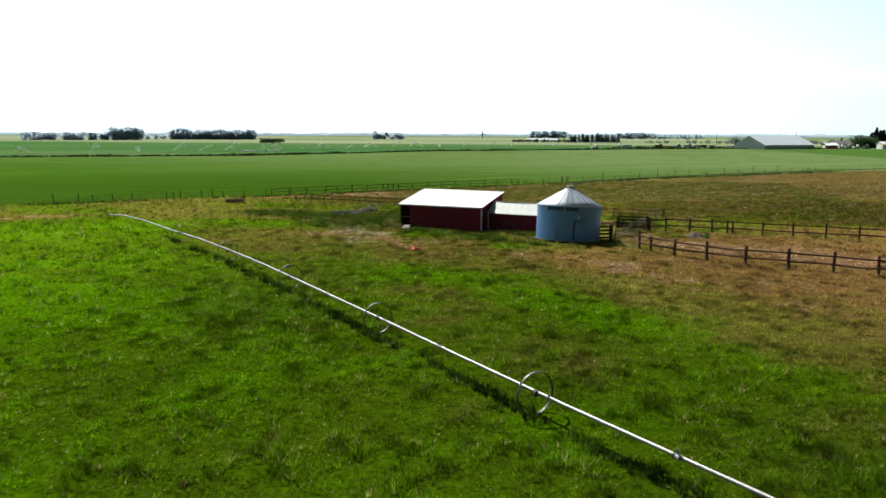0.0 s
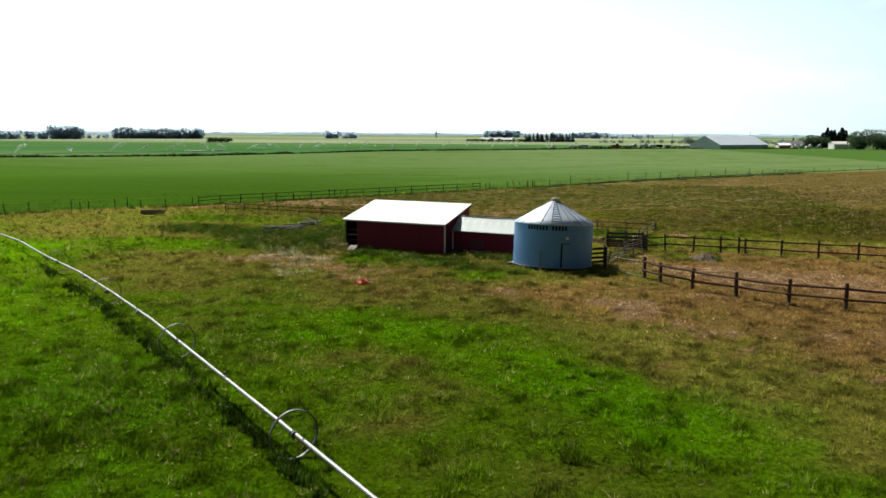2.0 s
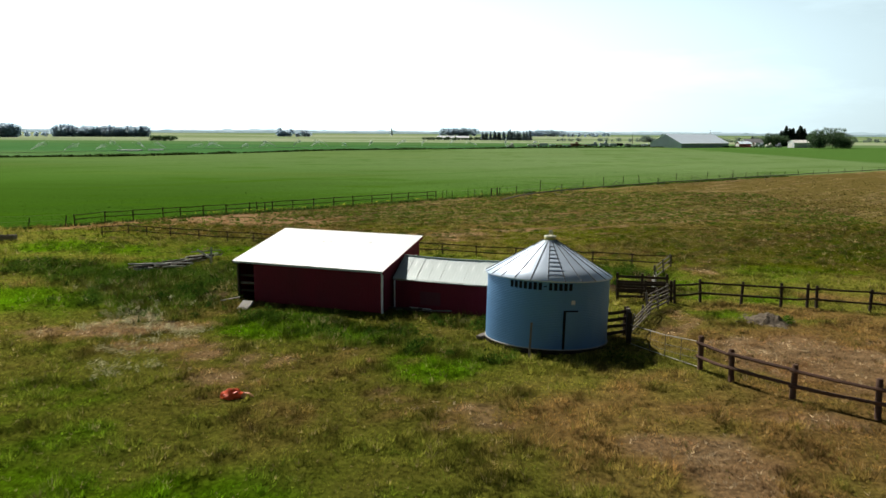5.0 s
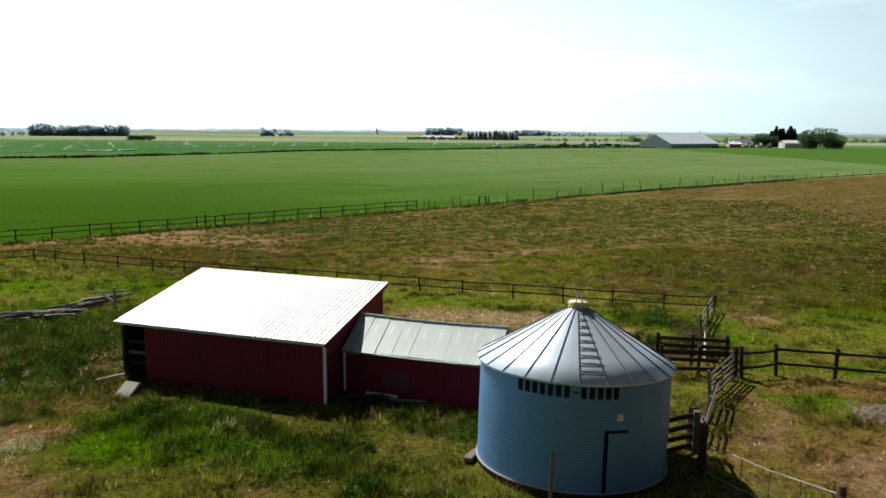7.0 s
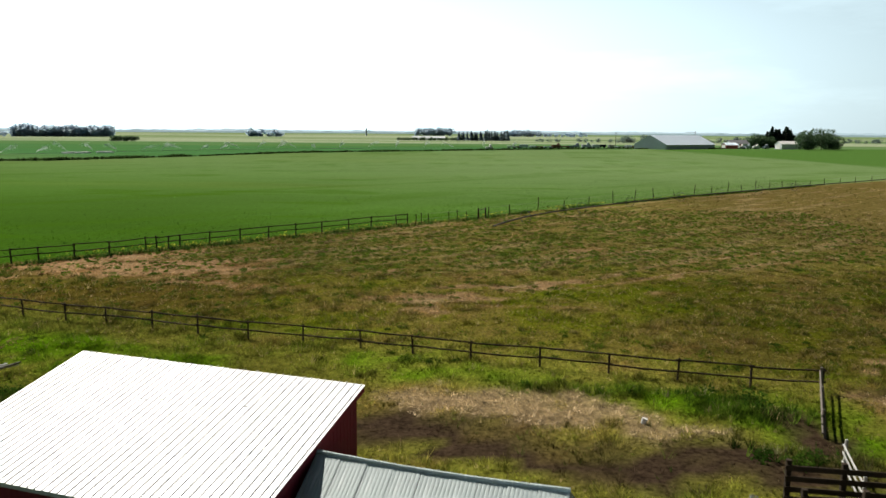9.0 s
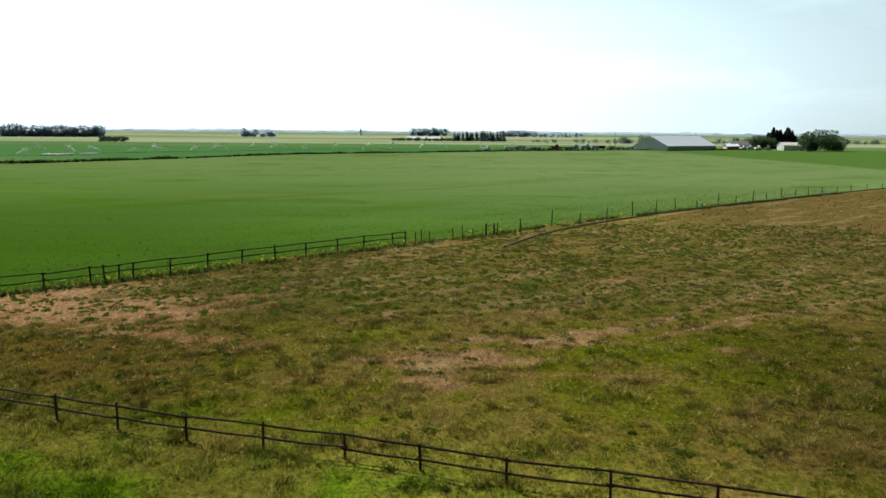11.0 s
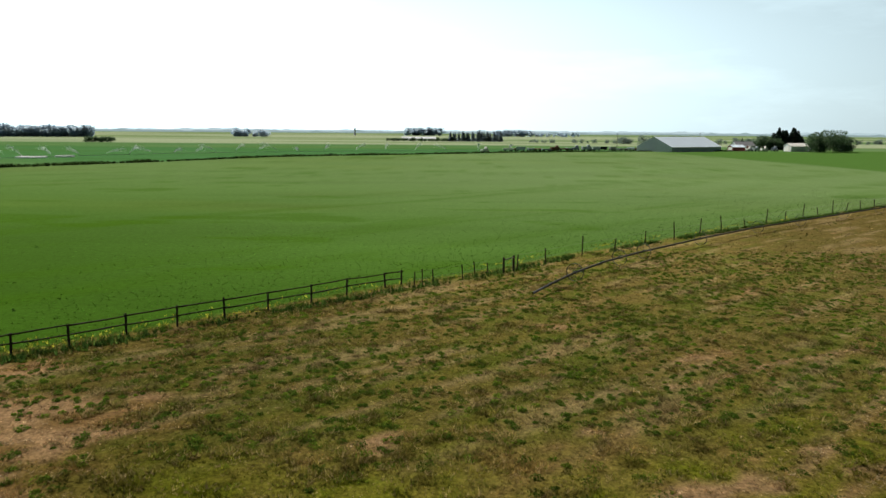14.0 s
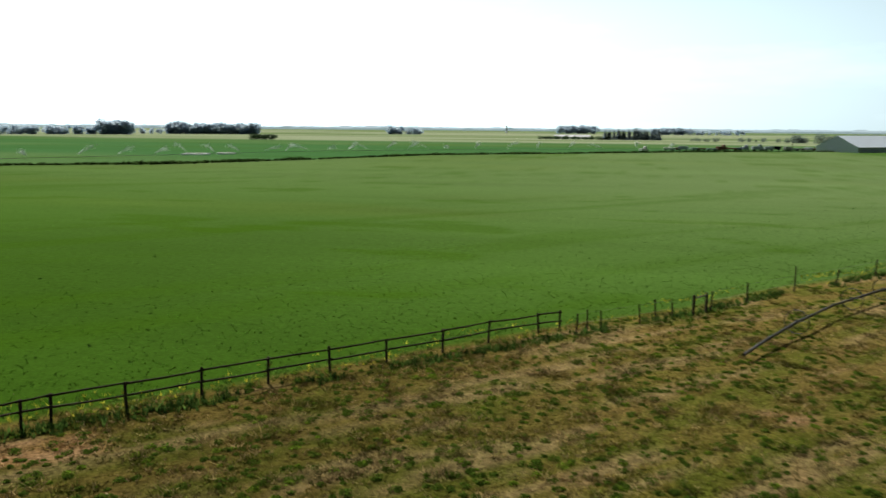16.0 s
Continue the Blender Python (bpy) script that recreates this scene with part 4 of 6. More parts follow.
part("corner_trim", add_box(bmesh.new(), U0 + 0.02, U0 + 0.10, VF + 0.13, VF + 0.21, 0.1, EZ - 0.02, bevel=0.008), WHITE_TRIM, shed, "white painted corner trim")
part("sill_board", add_board(bmesh.new(), (U0 + 1.0, VF + 0.12, 0.13), (U0 + 2.3, VF + 0.12, 0.10), 0.14, 0.05), WHITE_TRIM, shed, "pale board along the foot of the wall")
part("patch_panel", add_box(bmesh.new(), U0 + 1.6, U0 + 2.8, VF + 0.185, VF + 0.197, 0.35, 1.1, bevel=0.004), surface("faded_red_patch", (0.105, 0.010, 0.018), 0.7, 0, 0.2, 2, 20, 0.2), shed, "faded red patch panel")
n = 9
w = (U1 - U0) / n
fr = part("roof_sheet", ribbed_sheet(bmesh.new(), 0, w, (VF, EZ), (VR, RZ), 7, 0.004, 0.045, sag=0.03), ROOF_OLD, shed)
bk = part("roof_sheet", ribbed_sheet(bmesh.new(), 0, w, (VR + 0.001, RZ), (VB, EZ), 7, 0.009, 0.035, sag=0.03), ROOF_OLD, shed)
for k in range(n):
    dip = -0.07 * math.sin(math.pi * (k + 0.5) / n)
    m = pose(U0 + k * w, 0, dip + 0.004 * (k % 2), 0, random.uniform(-0.4, 0.4), 0)
    if k == 0:
        fr.matrix_basis, bk.matrix_basis = m, m
    else:
        again(fr, m)
        again(bk, m)
ridge = bmesh.new()
add_tube(ridge, [(U0 + (U1 - U0) * k / 8, VR, RZ + 0.02 - 0.07 * math.sin(math.pi * k / 8)) for k in range(9)], 0.05, 6)
part("ridge_cap", ridge, ROOF_OLD, shed)
part("eave_board", add_board(bmesh.new(), (U0, VF + 0.06, EZ - 0.07), (U1, VF + 0.06, EZ - 0.07), 0.11, 0.03), WOOD_GREY, shed, "grey eave board")
# scrap boards lying against the foot of the shed
for k, (u, v, l, t) in enumerate(((5.0, -1.75, 1.9, 12), (5.2, -2.0, 1.5, 25), (5.6, -1.9, 1.7, -14), (7.0, -2.0, 1.4, 8), (4.9, -2.3, 1.3, 5))):
    b = tagged(part("scrap_board", add_board(bmesh.new(), (0, 0, 0), (l, 0, 0.05), 0.05, 0.16), WOOD_GREY if k in (1, 3) else WOOD_DARK), "weathered board lying by the shed wall", "board", "scrap boards by the shed")
    b.matrix_world = barn_pose(u, v, 0.06 + 0.05 * k, t)

# corrugated grain bin
BIN = (-0.99, 71.11)
BR, BZ0, BZ1, PEAK_R, PEAK_Z = 2.90, 0.08, 3.20, 0.26, 4.80
grain_bin = thing("grain_bin", pose(*BIN, 0, -3.0, 1.5), "round corrugated galvanised grain bin with a ribbed cone roof", "grain bin")
SEG = 96
bm = bmesh.new()
pitch, rings = 0.0775, []
rows = int((BZ1 - BZ0) / pitch * 4)
for r in range(rows + 1):
    z = BZ0 + (BZ1 - BZ0) * r / rows
    rad = BR + 0.007 * math.sin(r * math.pi / 2) + (0.004 if int((z - BZ0) / 1.04) % 2 else 0)
    rings.append([bm.verts.new((rad * math.cos(2 * math.pi * k / SEG), rad * math.sin(2 * math.pi * k / SEG), z)) for k in range(SEG)])
for a, b in zip(rings, rings[1:]):
    for k in range(SEG):
        f = bm.faces.new((a[k], a[(k + 1) % SEG], b[(k + 1) % SEG], b[k]))
        f.smooth = True
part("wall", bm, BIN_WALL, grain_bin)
bm = bmesh.new()
bmesh.ops.create_cone(bm, cap_ends=True, segments=64, radius1=BR + 0.03, radius2=BR + 0.02, depth=0.44, matrix=pose(0, 0, -0.16))
part("footing", bm, WOOD_DARK, grain_bin, "dark footing")
bm = bmesh.new()
bmesh.ops.create_cone(bm, cap_ends=True, segments=64, radius1=BR + 0.06, radius2=BR + 0.05, depth=0.035, matrix=pose(0, 0, BZ0 + 0.005))
part("base_flange", bm, CONCRETE, grain_bin, "pale flange at the foot")
PANELS, ER = 24, 3.01
step = 2 * math.pi / PANELS
EAVE_Z = BZ1 - 0.02


def cone_point(r, ang, lift=0.0):
    z = EAVE_Z + (PEAK_Z - EAVE_Z) * (ER - r) / (ER - PEAK_R)
    return Vector((r * math.cos(ang), r * math.sin(ang), z + lift))


bm = bmesh.new()
cols = 5
top = [[bm.verts.new(cone_point(r, step * (c / (cols - 1)) , 0.003 * math.sin(math.pi * c / (cols - 1)))) for c in range(cols)] for r in (ER, 2.2, 1.4, PEAK_R)]
low = [[bm.verts.new(v.co - Vector((0, 0, 0.015))) for v in row] for row in top]
for r in range(3):
    for c in range(cols - 1):
        bm.faces.new((top[r][c], top[r][c + 1], top[r + 1][c + 1], top[r + 1][c])).smooth = True
        bm.faces.new((low[r][c], low[r + 1][c], low[r + 1][c + 1], low[r][c + 1]))
for c in range(cols - 1):
    bm.faces.new((top[0][c], low[0][c], low[0][c + 1], top[0][c + 1]))
# turned-down eave lip
lip = [bm.verts.new(v.co - Vector((0, 0, 0.03))) for v in low[0]]
for c in range(cols - 1):
    bm.faces.new((low[0][c], lip[c], lip[c + 1], low[0][c + 1]))
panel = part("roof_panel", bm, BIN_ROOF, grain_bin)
bm = bmesh.new()
add_tube(bm, [cone_point(r, 0, 0.02) for r in (ER + 0.01, 2.0, 1.0, PEAK_R)], [0.018, 0.017, 0.015, 0.012], 6)
rib = part("roof_rib", bm, BIN_RIB, grain_bin, "dark standing seam of the roof")
PHASE = -5.0
panel.matrix_basis = rib.matrix_basis = pose(0, 0, 0, 0, 0, PHASE)
for k in range(1, PANELS):
    again(panel, pose(0, 0, 0, 0, 0, PHASE + 360 / PANELS * k))
    again(rib, pose(0, 0, 0, 0, 0, PHASE + 360 / PANELS * k))
# steps across one roof panel
LADDER = 18
a0, a1 = radians(PHASE + 15 * LADDER), radians(PHASE + 15 * (LADDER + 1))
for k in range(9):
    r = 2.78 - k * 0.27
    bm = bmesh.new()
    add_tube(bm, [cone_point(r, a0, 0.03), cone_point(r, a0, 0.09), cone_point(r, a1, 0.09), cone_point(r, a1, 0.03)], 0.02, 6)
    part("roof_step", bm, BIN_RIB, grain_bin, "dark steel roof step")
bm = bmesh.new()
bmesh.ops.create_cone(bm, cap_ends=True, segments=32, radius1=0.30, radius2=0.27, depth=0.14, matrix=pose(0, 0, PEAK_Z + 0.03))
part("fill_collar", bm, YELLOW, grain_bin, "pale yellow filling collar")
bm = bmesh.new()
bmesh.ops.create_cone(bm, cap_ends=True, segments=32, radius1=0.30, radius2=0.28, depth=0.06, matrix=pose(0, 0, PEAK_Z + 0.14))
bmesh.ops.create_cone(bm, cap_ends=True, segments=32, radius1=0.28, radius2=0.05, depth=0.05, matrix=pose(0, 0, PEAK_Z + 0.193))
lid = part("lid", bm, surface("cream_paint", (0.70, 0.68, 0.50), 0.5, 0, 0.1, 3, 30, 0.1), grain_bin, "cream painted lid")
bm = bmesh.new()
for x in (-0.1, 0.1):
    add_tube(bm, [(x, -0.30, PEAK_Z + 0.16), (x * 0.4, -0.05, PEAK_Z + 0.45)], 0.018, 6)
add_tube(bm, [(0, -0.05, PEAK_Z + 0.45), (0, 0.26, PEAK_Z + 0.18)], 0.018, 6)
part("lid_lever", bm, STEEL, lid, "grey steel lid lever")


def on_wall(ang, r, z):
    return Vector((r * math.cos(ang), r * math.sin(ang), z))


def wall_patch(bm, a_from, a_to, z0, z1, r0, r1, n=8):
    """A curved plate on the bin wall."""
    cols = []
    for k in range(n + 1):
        a = a_from + (a_to - a_from) * k / n
        cols.append([bm.verts.new(on_wall(a, r, z)) for r, z in ((r0, z0), (r1, z0), (r1, z1), (r0, z1))])
    for p, q in zip(cols, cols[1:]):
        for i in range(4):
            bm.faces.new((p[i], p[(i + 1) % 4], q[(i + 1) % 4], q[i]))
    bm.faces.new(cols[0][::-1])
    bm.faces.new(cols[-1])
    return bm


# the maker's lettering, as plain dark bars of its size
A0, A1 = radians(229.5), radians(288)
count = 13
for k in range(count):
    s = (A1 - A0) / count
    a = A0 + k * s
    z0, z1 = (2.76, 3.08) if k != 7 else (2.90, 2.95)
    part("letter_bar", wall_patch(bmesh.new(), a + s * 0.16, a + s * 0.80, z0, z1, BR, BR + 0.016, 3), BLACK_PAINT, grain_bin, "faded black painted bar")
# door
D0, D1 = radians(281), radians(297)
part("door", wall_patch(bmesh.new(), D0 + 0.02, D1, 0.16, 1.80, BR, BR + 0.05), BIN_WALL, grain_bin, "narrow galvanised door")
part("door_jamb", wall_patch(bmesh.new(), D0 - 0.015, D0 + 0.018, 0.12, 1.86, BR, BR + 0.06, 2), BLACK_PAINT, grain_bin, "dark door edge")
part("door_head", wall_patch(bmesh.new(), D0 - 0.015, D1 - 0.06, 1.81, 1.87, BR, BR + 0.055), BLACK_PAINT, grain_bin, "dark door head")
part("notice_plate", wall_patch(bmesh.new(), radians(287), radians(290.5), 2.14, 2.32, BR, BR + 0.02, 2), WHITE_TRIM, grain_bin, "small white notice plate")
lean = tagged(part("leaning_plank", add_board(bmesh.new(), (0, -0.35, 0), (0.1, 0.0, 1.5), 0.10, 0.04, up=(1, 0, 0)), WOOD_GREY), "grey plank leaning against the grain bin", "plank")
lean.matrix_world = pose(-1.95, 68.02, 0.02)
scrap = tagged(part("scrap_timber", add_box(bmesh.new(), -0.45, 0.45, -0.14, 0.14, 0, 0.16, bevel=0.02), WOOD_GREY), "pale offcut of timber at the bin footing", "timber")
scrap.matrix_world = pose(-4.05, 70.9, 0.0, 0, 4, 70)


# ---- fences ----
def post_mesh(height, radius, name="post", material=None, square=False, parent=None):
    bm = bmesh.new()
    if square:
        add_box(bm, -radius, radius, -radius, radius, -0.3, height, bevel=radius * 0.15)
    else:
        add_tube(bm, [(0, 0, -0.3), (0.01, 0, height * 0.5), (0, 0.01, height - 0.03), (0, 0.01, height)], [radius, radius * 0.97, radius * 0.93, radius * 0.7], 7, wobble=0.06)
    return part(name, bm, material, parent)


def rail_fence(name, points, label, post_h, post_r, rails, rail_r, material, category="fence", board=False, lean=3.0, heights=None):
    """A fence of round posts at the points, with rails between them."""
    f = thing(name, pose(*points[0], 0), label, category)
    inv = Vector((*points[0], 0))
    first = post_mesh(post_h, post_r, "post", material, parent=f)
    for k, p in enumerate(points):
        m = pose(p[0] - inv.x, p[1] - inv.y, 0, random.uniform(-lean, lean), random.uniform(-lean, lean), random.uniform(0, 360)) @ Matrix.Diagonal((1, 1, random.uniform(0.94, 1.06), 1))
        if k == 0:
            first.matrix_basis = m
        else:
            again(first, m)
    for p, q in zip(points, points[1:]):
        a, b = Vector((*p, 0)) - inv, Vector((*q, 0)) - inv
        side = (b - a).normalized().cross(Vector((0, 0, 1))) * post_r * 0.9
        for h in rails:
            j = [random.uniform(-0.04, 0.04) for _ in range(4)]
            bm = bmesh.new()
            pa, pb = a + side + Vector((0, 0, h + j[0])), b + side + Vector((0, 0, h + j[1]))
            over = (pb - pa).normalized() * 0.12
            if board:
                add_board(bm, pa - over, pb + over, rail_r * 2, 0.045)
            else:
                mid = (pa + pb) / 2 + Vector((0, 0, j[2] * 0.8 - 0.015))
                add_tube(bm, [pa - over, mid, pb + over], [rail_r, rail_r * 0.92, rail_r * 0.8], 6, wobble=0.08)
            part("rail", bm, material, f)
    return f


NEAR_POSTS = [(5.15, 66.5), (5.97, 65.0), (7.65, 63.1), (9.85, 61.2), (12.35, 59.5), (15.1, 58.5), (17.9, 57.6), (20.4, 56.3), (23.1, 55.2), (25.9, 54.0), (28.6, 52.9)]
rail_fence("corral_fence", NEAR_POSTS, "brown creosoted post and rail corral fence", 1.42, 0.12, (1.15, 0.58), 0.075, WOOD_RED, lean=2)
BACK_POSTS = [(7.15, 79.5), (8.75, 80.0), (10.97, 79.5), (13.05, 79.0), (14.5, 78.95), (15.0, 78.9), (17.6, 78.1), (20.2, 77.3), (22.9, 76.6), (25.6, 75.9), (28.3, 75.1), (31.0, 74.4), (34, 73.6), (37, 72.8)]
rail_fence("paddock_fence", BACK_POSTS, "dark weathered post and rail paddock fence", 1.35, 0.09, (1.12, 0.5), 0.065, WOOD_DARK)
MID_POSTS = [(-39.7, 103.4), (-37.9, 105.0), (-35.9, 104.4), (-33.2, 103.5), (-30.1, 102.4), (-27.1, 101.4), (-24.55, 100.8), (-21.65, 99.9), (-18.9, 99.0), (-16.0, 98.1), (-13.05, 97.4), (-10.1, 96.65), (-7.5, 95.8), (-4.75, 94.9), (-1.65, 94.15), (1.28, 93.3), (4.07, 92.5), (6.9, 91.8), (9.65, 91.4)]
rail_fence("pole_fence", MID_POSTS, "thin dark pole fence crossing behind the barn", 0.98, 0.05, (0.9, 0.44), 0.042, WOOD_DARK, lean=2)
FAR_RAIL = [(-46.5, 111.0), (-44.8, 114.0), (-42.8, 116.3), (-40.4, 118.6), (-38.9, 119.8), (-36.9, 121.5), (-34.8, 123.2), (-32.7, 125.6), (-32.0, 126.3), (-31.3, 127.1), (-30.6, 127.9), (-28.5, 129.8), (-26.4, 132.2), (-24.2, 134.3), (-22.0, 136.5), (-19.8, 138.7), (-17.4, 141.1), (-15.3, 143.5), (-12.75, 146.0), (-11.6, 146.9)]
rail_fence("field_fence", FAR_RAIL, "dark two-rail fence along the crop field", 1.25, 0.07, (1.17, 0.66), 0.05, WOOD_DARK)

# wire fence: posts alone stand out, joined by two strands
def wire_fence(name, points, label, height, radius, tall=(), strands=(0.5, 0.95)):
    f = thing(name, pose(*points[0][:2], 0), label, "fence")
    inv = Vector((*points[0][:2], 0))
    first = post_mesh(height, radius, "post", WOOD_DARK, parent=f)
    first.matrix_basis = pose(0, 0, 0, 4, 3, 0)
    for k, (x, y) in enumerate(points[1:], 1):
        s = 1.45 if k in tall else random.uniform(0.8, 1.12)
        again(first, pose(x - inv.x, y - inv.y, 0, random.uniform(-8, 8), random.uniform(-10, 10), 0) @ Matrix.Diagonal((1, 1, s, 1)))
    for h in strands:
        bm = bmesh.new()
        add_tube(bm, [(x - inv.x, y - inv.y, h * height) for x, y in points], 0.006, 4)
        part("wire", bm, STEEL, f)
    return f


wire_fence("leaning_post_fence", [(-10.6, 146.4), (-10.0, 147.1), (-9.2, 147.7), (-6.9, 149.8), (-5.9, 150.7), (-4.8, 151.7)], "row of leaning weathered fence posts and wire", 1.25, 0.05)
braced = thing("braced_posts", pose(-3.45, 152.8, 0), "two stout dark posts with a brace rail", "fence posts")
a = post_mesh(1.35, 0.10, "post", WOOD_DARK, parent=braced)
again(a, pose(0.9, 1.0, 0))
bm = bmesh.new()
add_tube(bm, [(0, 0, 1.12), (0.9, 1.0, 1.2)], 0.045, 6)
part("brace_rail", bm, WOOD_GREY, braced)
WIRE = [(-2.2, 154.4), (0.6, 157.6), (4.6, 162.0), (8.4, 165.6), (12.6, 170.2), (16.8, 174.2), (20.8, 178.0), (24.5, 181.4), (29.0, 186.0), (33.4, 190.4), (37.4, 194.0), (41.4, 197.6), (45.0, 200.8), (48.6, 204.0), (52.4, 207.4), (56.4, 211.0), (60.4, 214.4), (64.8, 218.2), (69.5, 222), (74.5, 226), (80, 230.5), (86, 235.4), (93, 241), (100, 246.6)]
wire_fence("wire_fence", WIRE, "post and wire fence between paddock and crop", 1.35, 0.06, tall=(2, 5, 6, 7, 9, 11, 13))
LEFT = [(-76, 88.5), (-70.5, 93.2), (-68.4, 95.4), (-66.6, 96.2), (-64.4, 97.4), (-62.7, 99.4), (-59.1, 102.4), (-58.3, 103.0), (-57.6, 103.6), (-55.2, 105.6), (-54.1, 106.6), (-52.8, 107.6), (-50.4, 109.2), (-47.4, 110.8)]
wire_fence("stock_fence", LEFT, "old post and wire fence along the crop edge", 1.25, 0.06)

# plank fence and gates by the bin
def plank_panel(name, p, q, label, height, boards, material, posts=2, tilt=0.0, category="fence", width=0.16, board_t=0.04, post_r=0.09):
    p, q = Vector((*p, 0)), Vector((*q, 0))
    ang = math.degrees(math.atan2(q.y - p.y, q.x - p.x))
    f = thing(name, pose(p.x, p.y, 0, 0, 0, ang) @ pose(0, 0, 0, tilt, 0, 0), label, category)
    length = (q - p).length
    first = post_mesh(height + 0.1, post_r, "post", material, square=True, parent=f)
    first.matrix_basis = pose(0, 0, 0)
    for k in range(1, posts):
        again(first, pose(length * k / (posts - 1), 0, 0, 0, random.uniform(-2, 2), 0))
    for k in range(boards):
        z = height * (k + 0.7) / boards
        j = random.uniform(-0.04, 0.04), random.uniform(-0.04, 0.04)
        part("plank", add_board(bmesh.new(), (-0.1, -post_r - 0.02, z + j[0]), (length + 0.1, -post_r - 0.02, z + j[1]), width, board_t), material, f)
    return f


plank_panel("plank_fence", (1.75, 71.2), (2.95, 71.9), "dark plank fence between grain bin and gate", 1.35, 4, WOOD_DARK)
plank_panel("corral_gate", (2.86, 70.35), (3.05, 71.7), "weathered plank gate standing open beside the bin", 1.3, 4, WOOD_GREY, width=0.12)
big = tagged(post_mesh(1.55, 0.10, "gate_post", WOOD_DARK, square=True), "stout dark gate post beside the grain bin", "post")
big.matrix_world = pose(2.84, 70.25, 0)
plank_panel("pole_gate", (3.3, 72.3), (5.0, 76.4), "sagging gate of bleached poles", 0.9, 4, WOOD_GREY, posts=3, tilt=8, width=0.07, board_t=0.05, post_r=0.05, category="gate")
plank_panel("pole_gate", (5.0, 76.6), (6.7, 79.2), "bleached pole gate leaning on its post", 1.1, 5, WOOD_GREY, posts=3, tilt=-6, width=0.075, board_t=0.05, post_r=0.05, category="gate")
plank_panel("loading_chute", (4.1, 81.4), (7.0, 81.0), "dark plank side of a cattle chute", 1.3, 4, WOOD_DARK, posts=3, post_r=0.07)
plank_panel("loading_chute", (3.9, 79.9), (7.0, 79.8), "dark plank side of a cattle chute", 1.15, 3, WOOD_DARK, posts=3, post_r=0.07)
plank_panel("rail_panel", (6.95, 83.9), (6.2, 81.3), "pale rails running down to the chute", 0.9, 3, WHITE_WOOD, posts=2, width=0.06, post_r=0.04)
plank_panel("rail_panel", (9.65, 91.3), (7.5, 86.4), "leaning grey poles by the corner post", 0.95, 3, WOOD_GREY, posts=3, tilt=6, width=0.07, board_t=0.06, post_r=0.045)
wire_gate = thing("wire_gate", pose(2.9, 70.15, 0), "light wire gate strung between gate post and corral fence", "gate")
for name, za, zm, zb, r in (("top_rail", 0.98, 1.0, 1.2, 0.017), ("bottom_rail", 0.08, 0.07, 0.1, 0.013), ("wire", 0.62, 0.60, 0.75, 0.006), ("wire", 0.34, 0.33, 0.42, 0.006)):
    bm = bmesh.new()
    add_tube(bm, [(0, 0, za), (1.13, -1.8, zm), (2.25, -3.6, zb)], r, 6)
    part(name, bm, WHITE_WOOD if r > 0.01 else STEEL, wire_gate, "pale thin rail" if r > 0.01 else "")
for f in (0.3, 0.52, 0.74):
    bm = bmesh.new()
    add_tube(bm, [(2.25 * f, -3.6 * f, 0.04), (2.25 * f + 0.02, -3.6 * f, 1.02 + 0.15 * f)], 0.014, 6)
    part("stay", bm, WOOD_GREY, wire_gate)

# ---- wheel-move irrigation lines ----
# near-black colour stands for the pipe's backlit, shaded underside
SHADED_PIPE = surface("shaded_underside_pipe", (0.045, 0.040, 0.037), 0.6, 0.3, 0.4, 3, 25, 0.2)


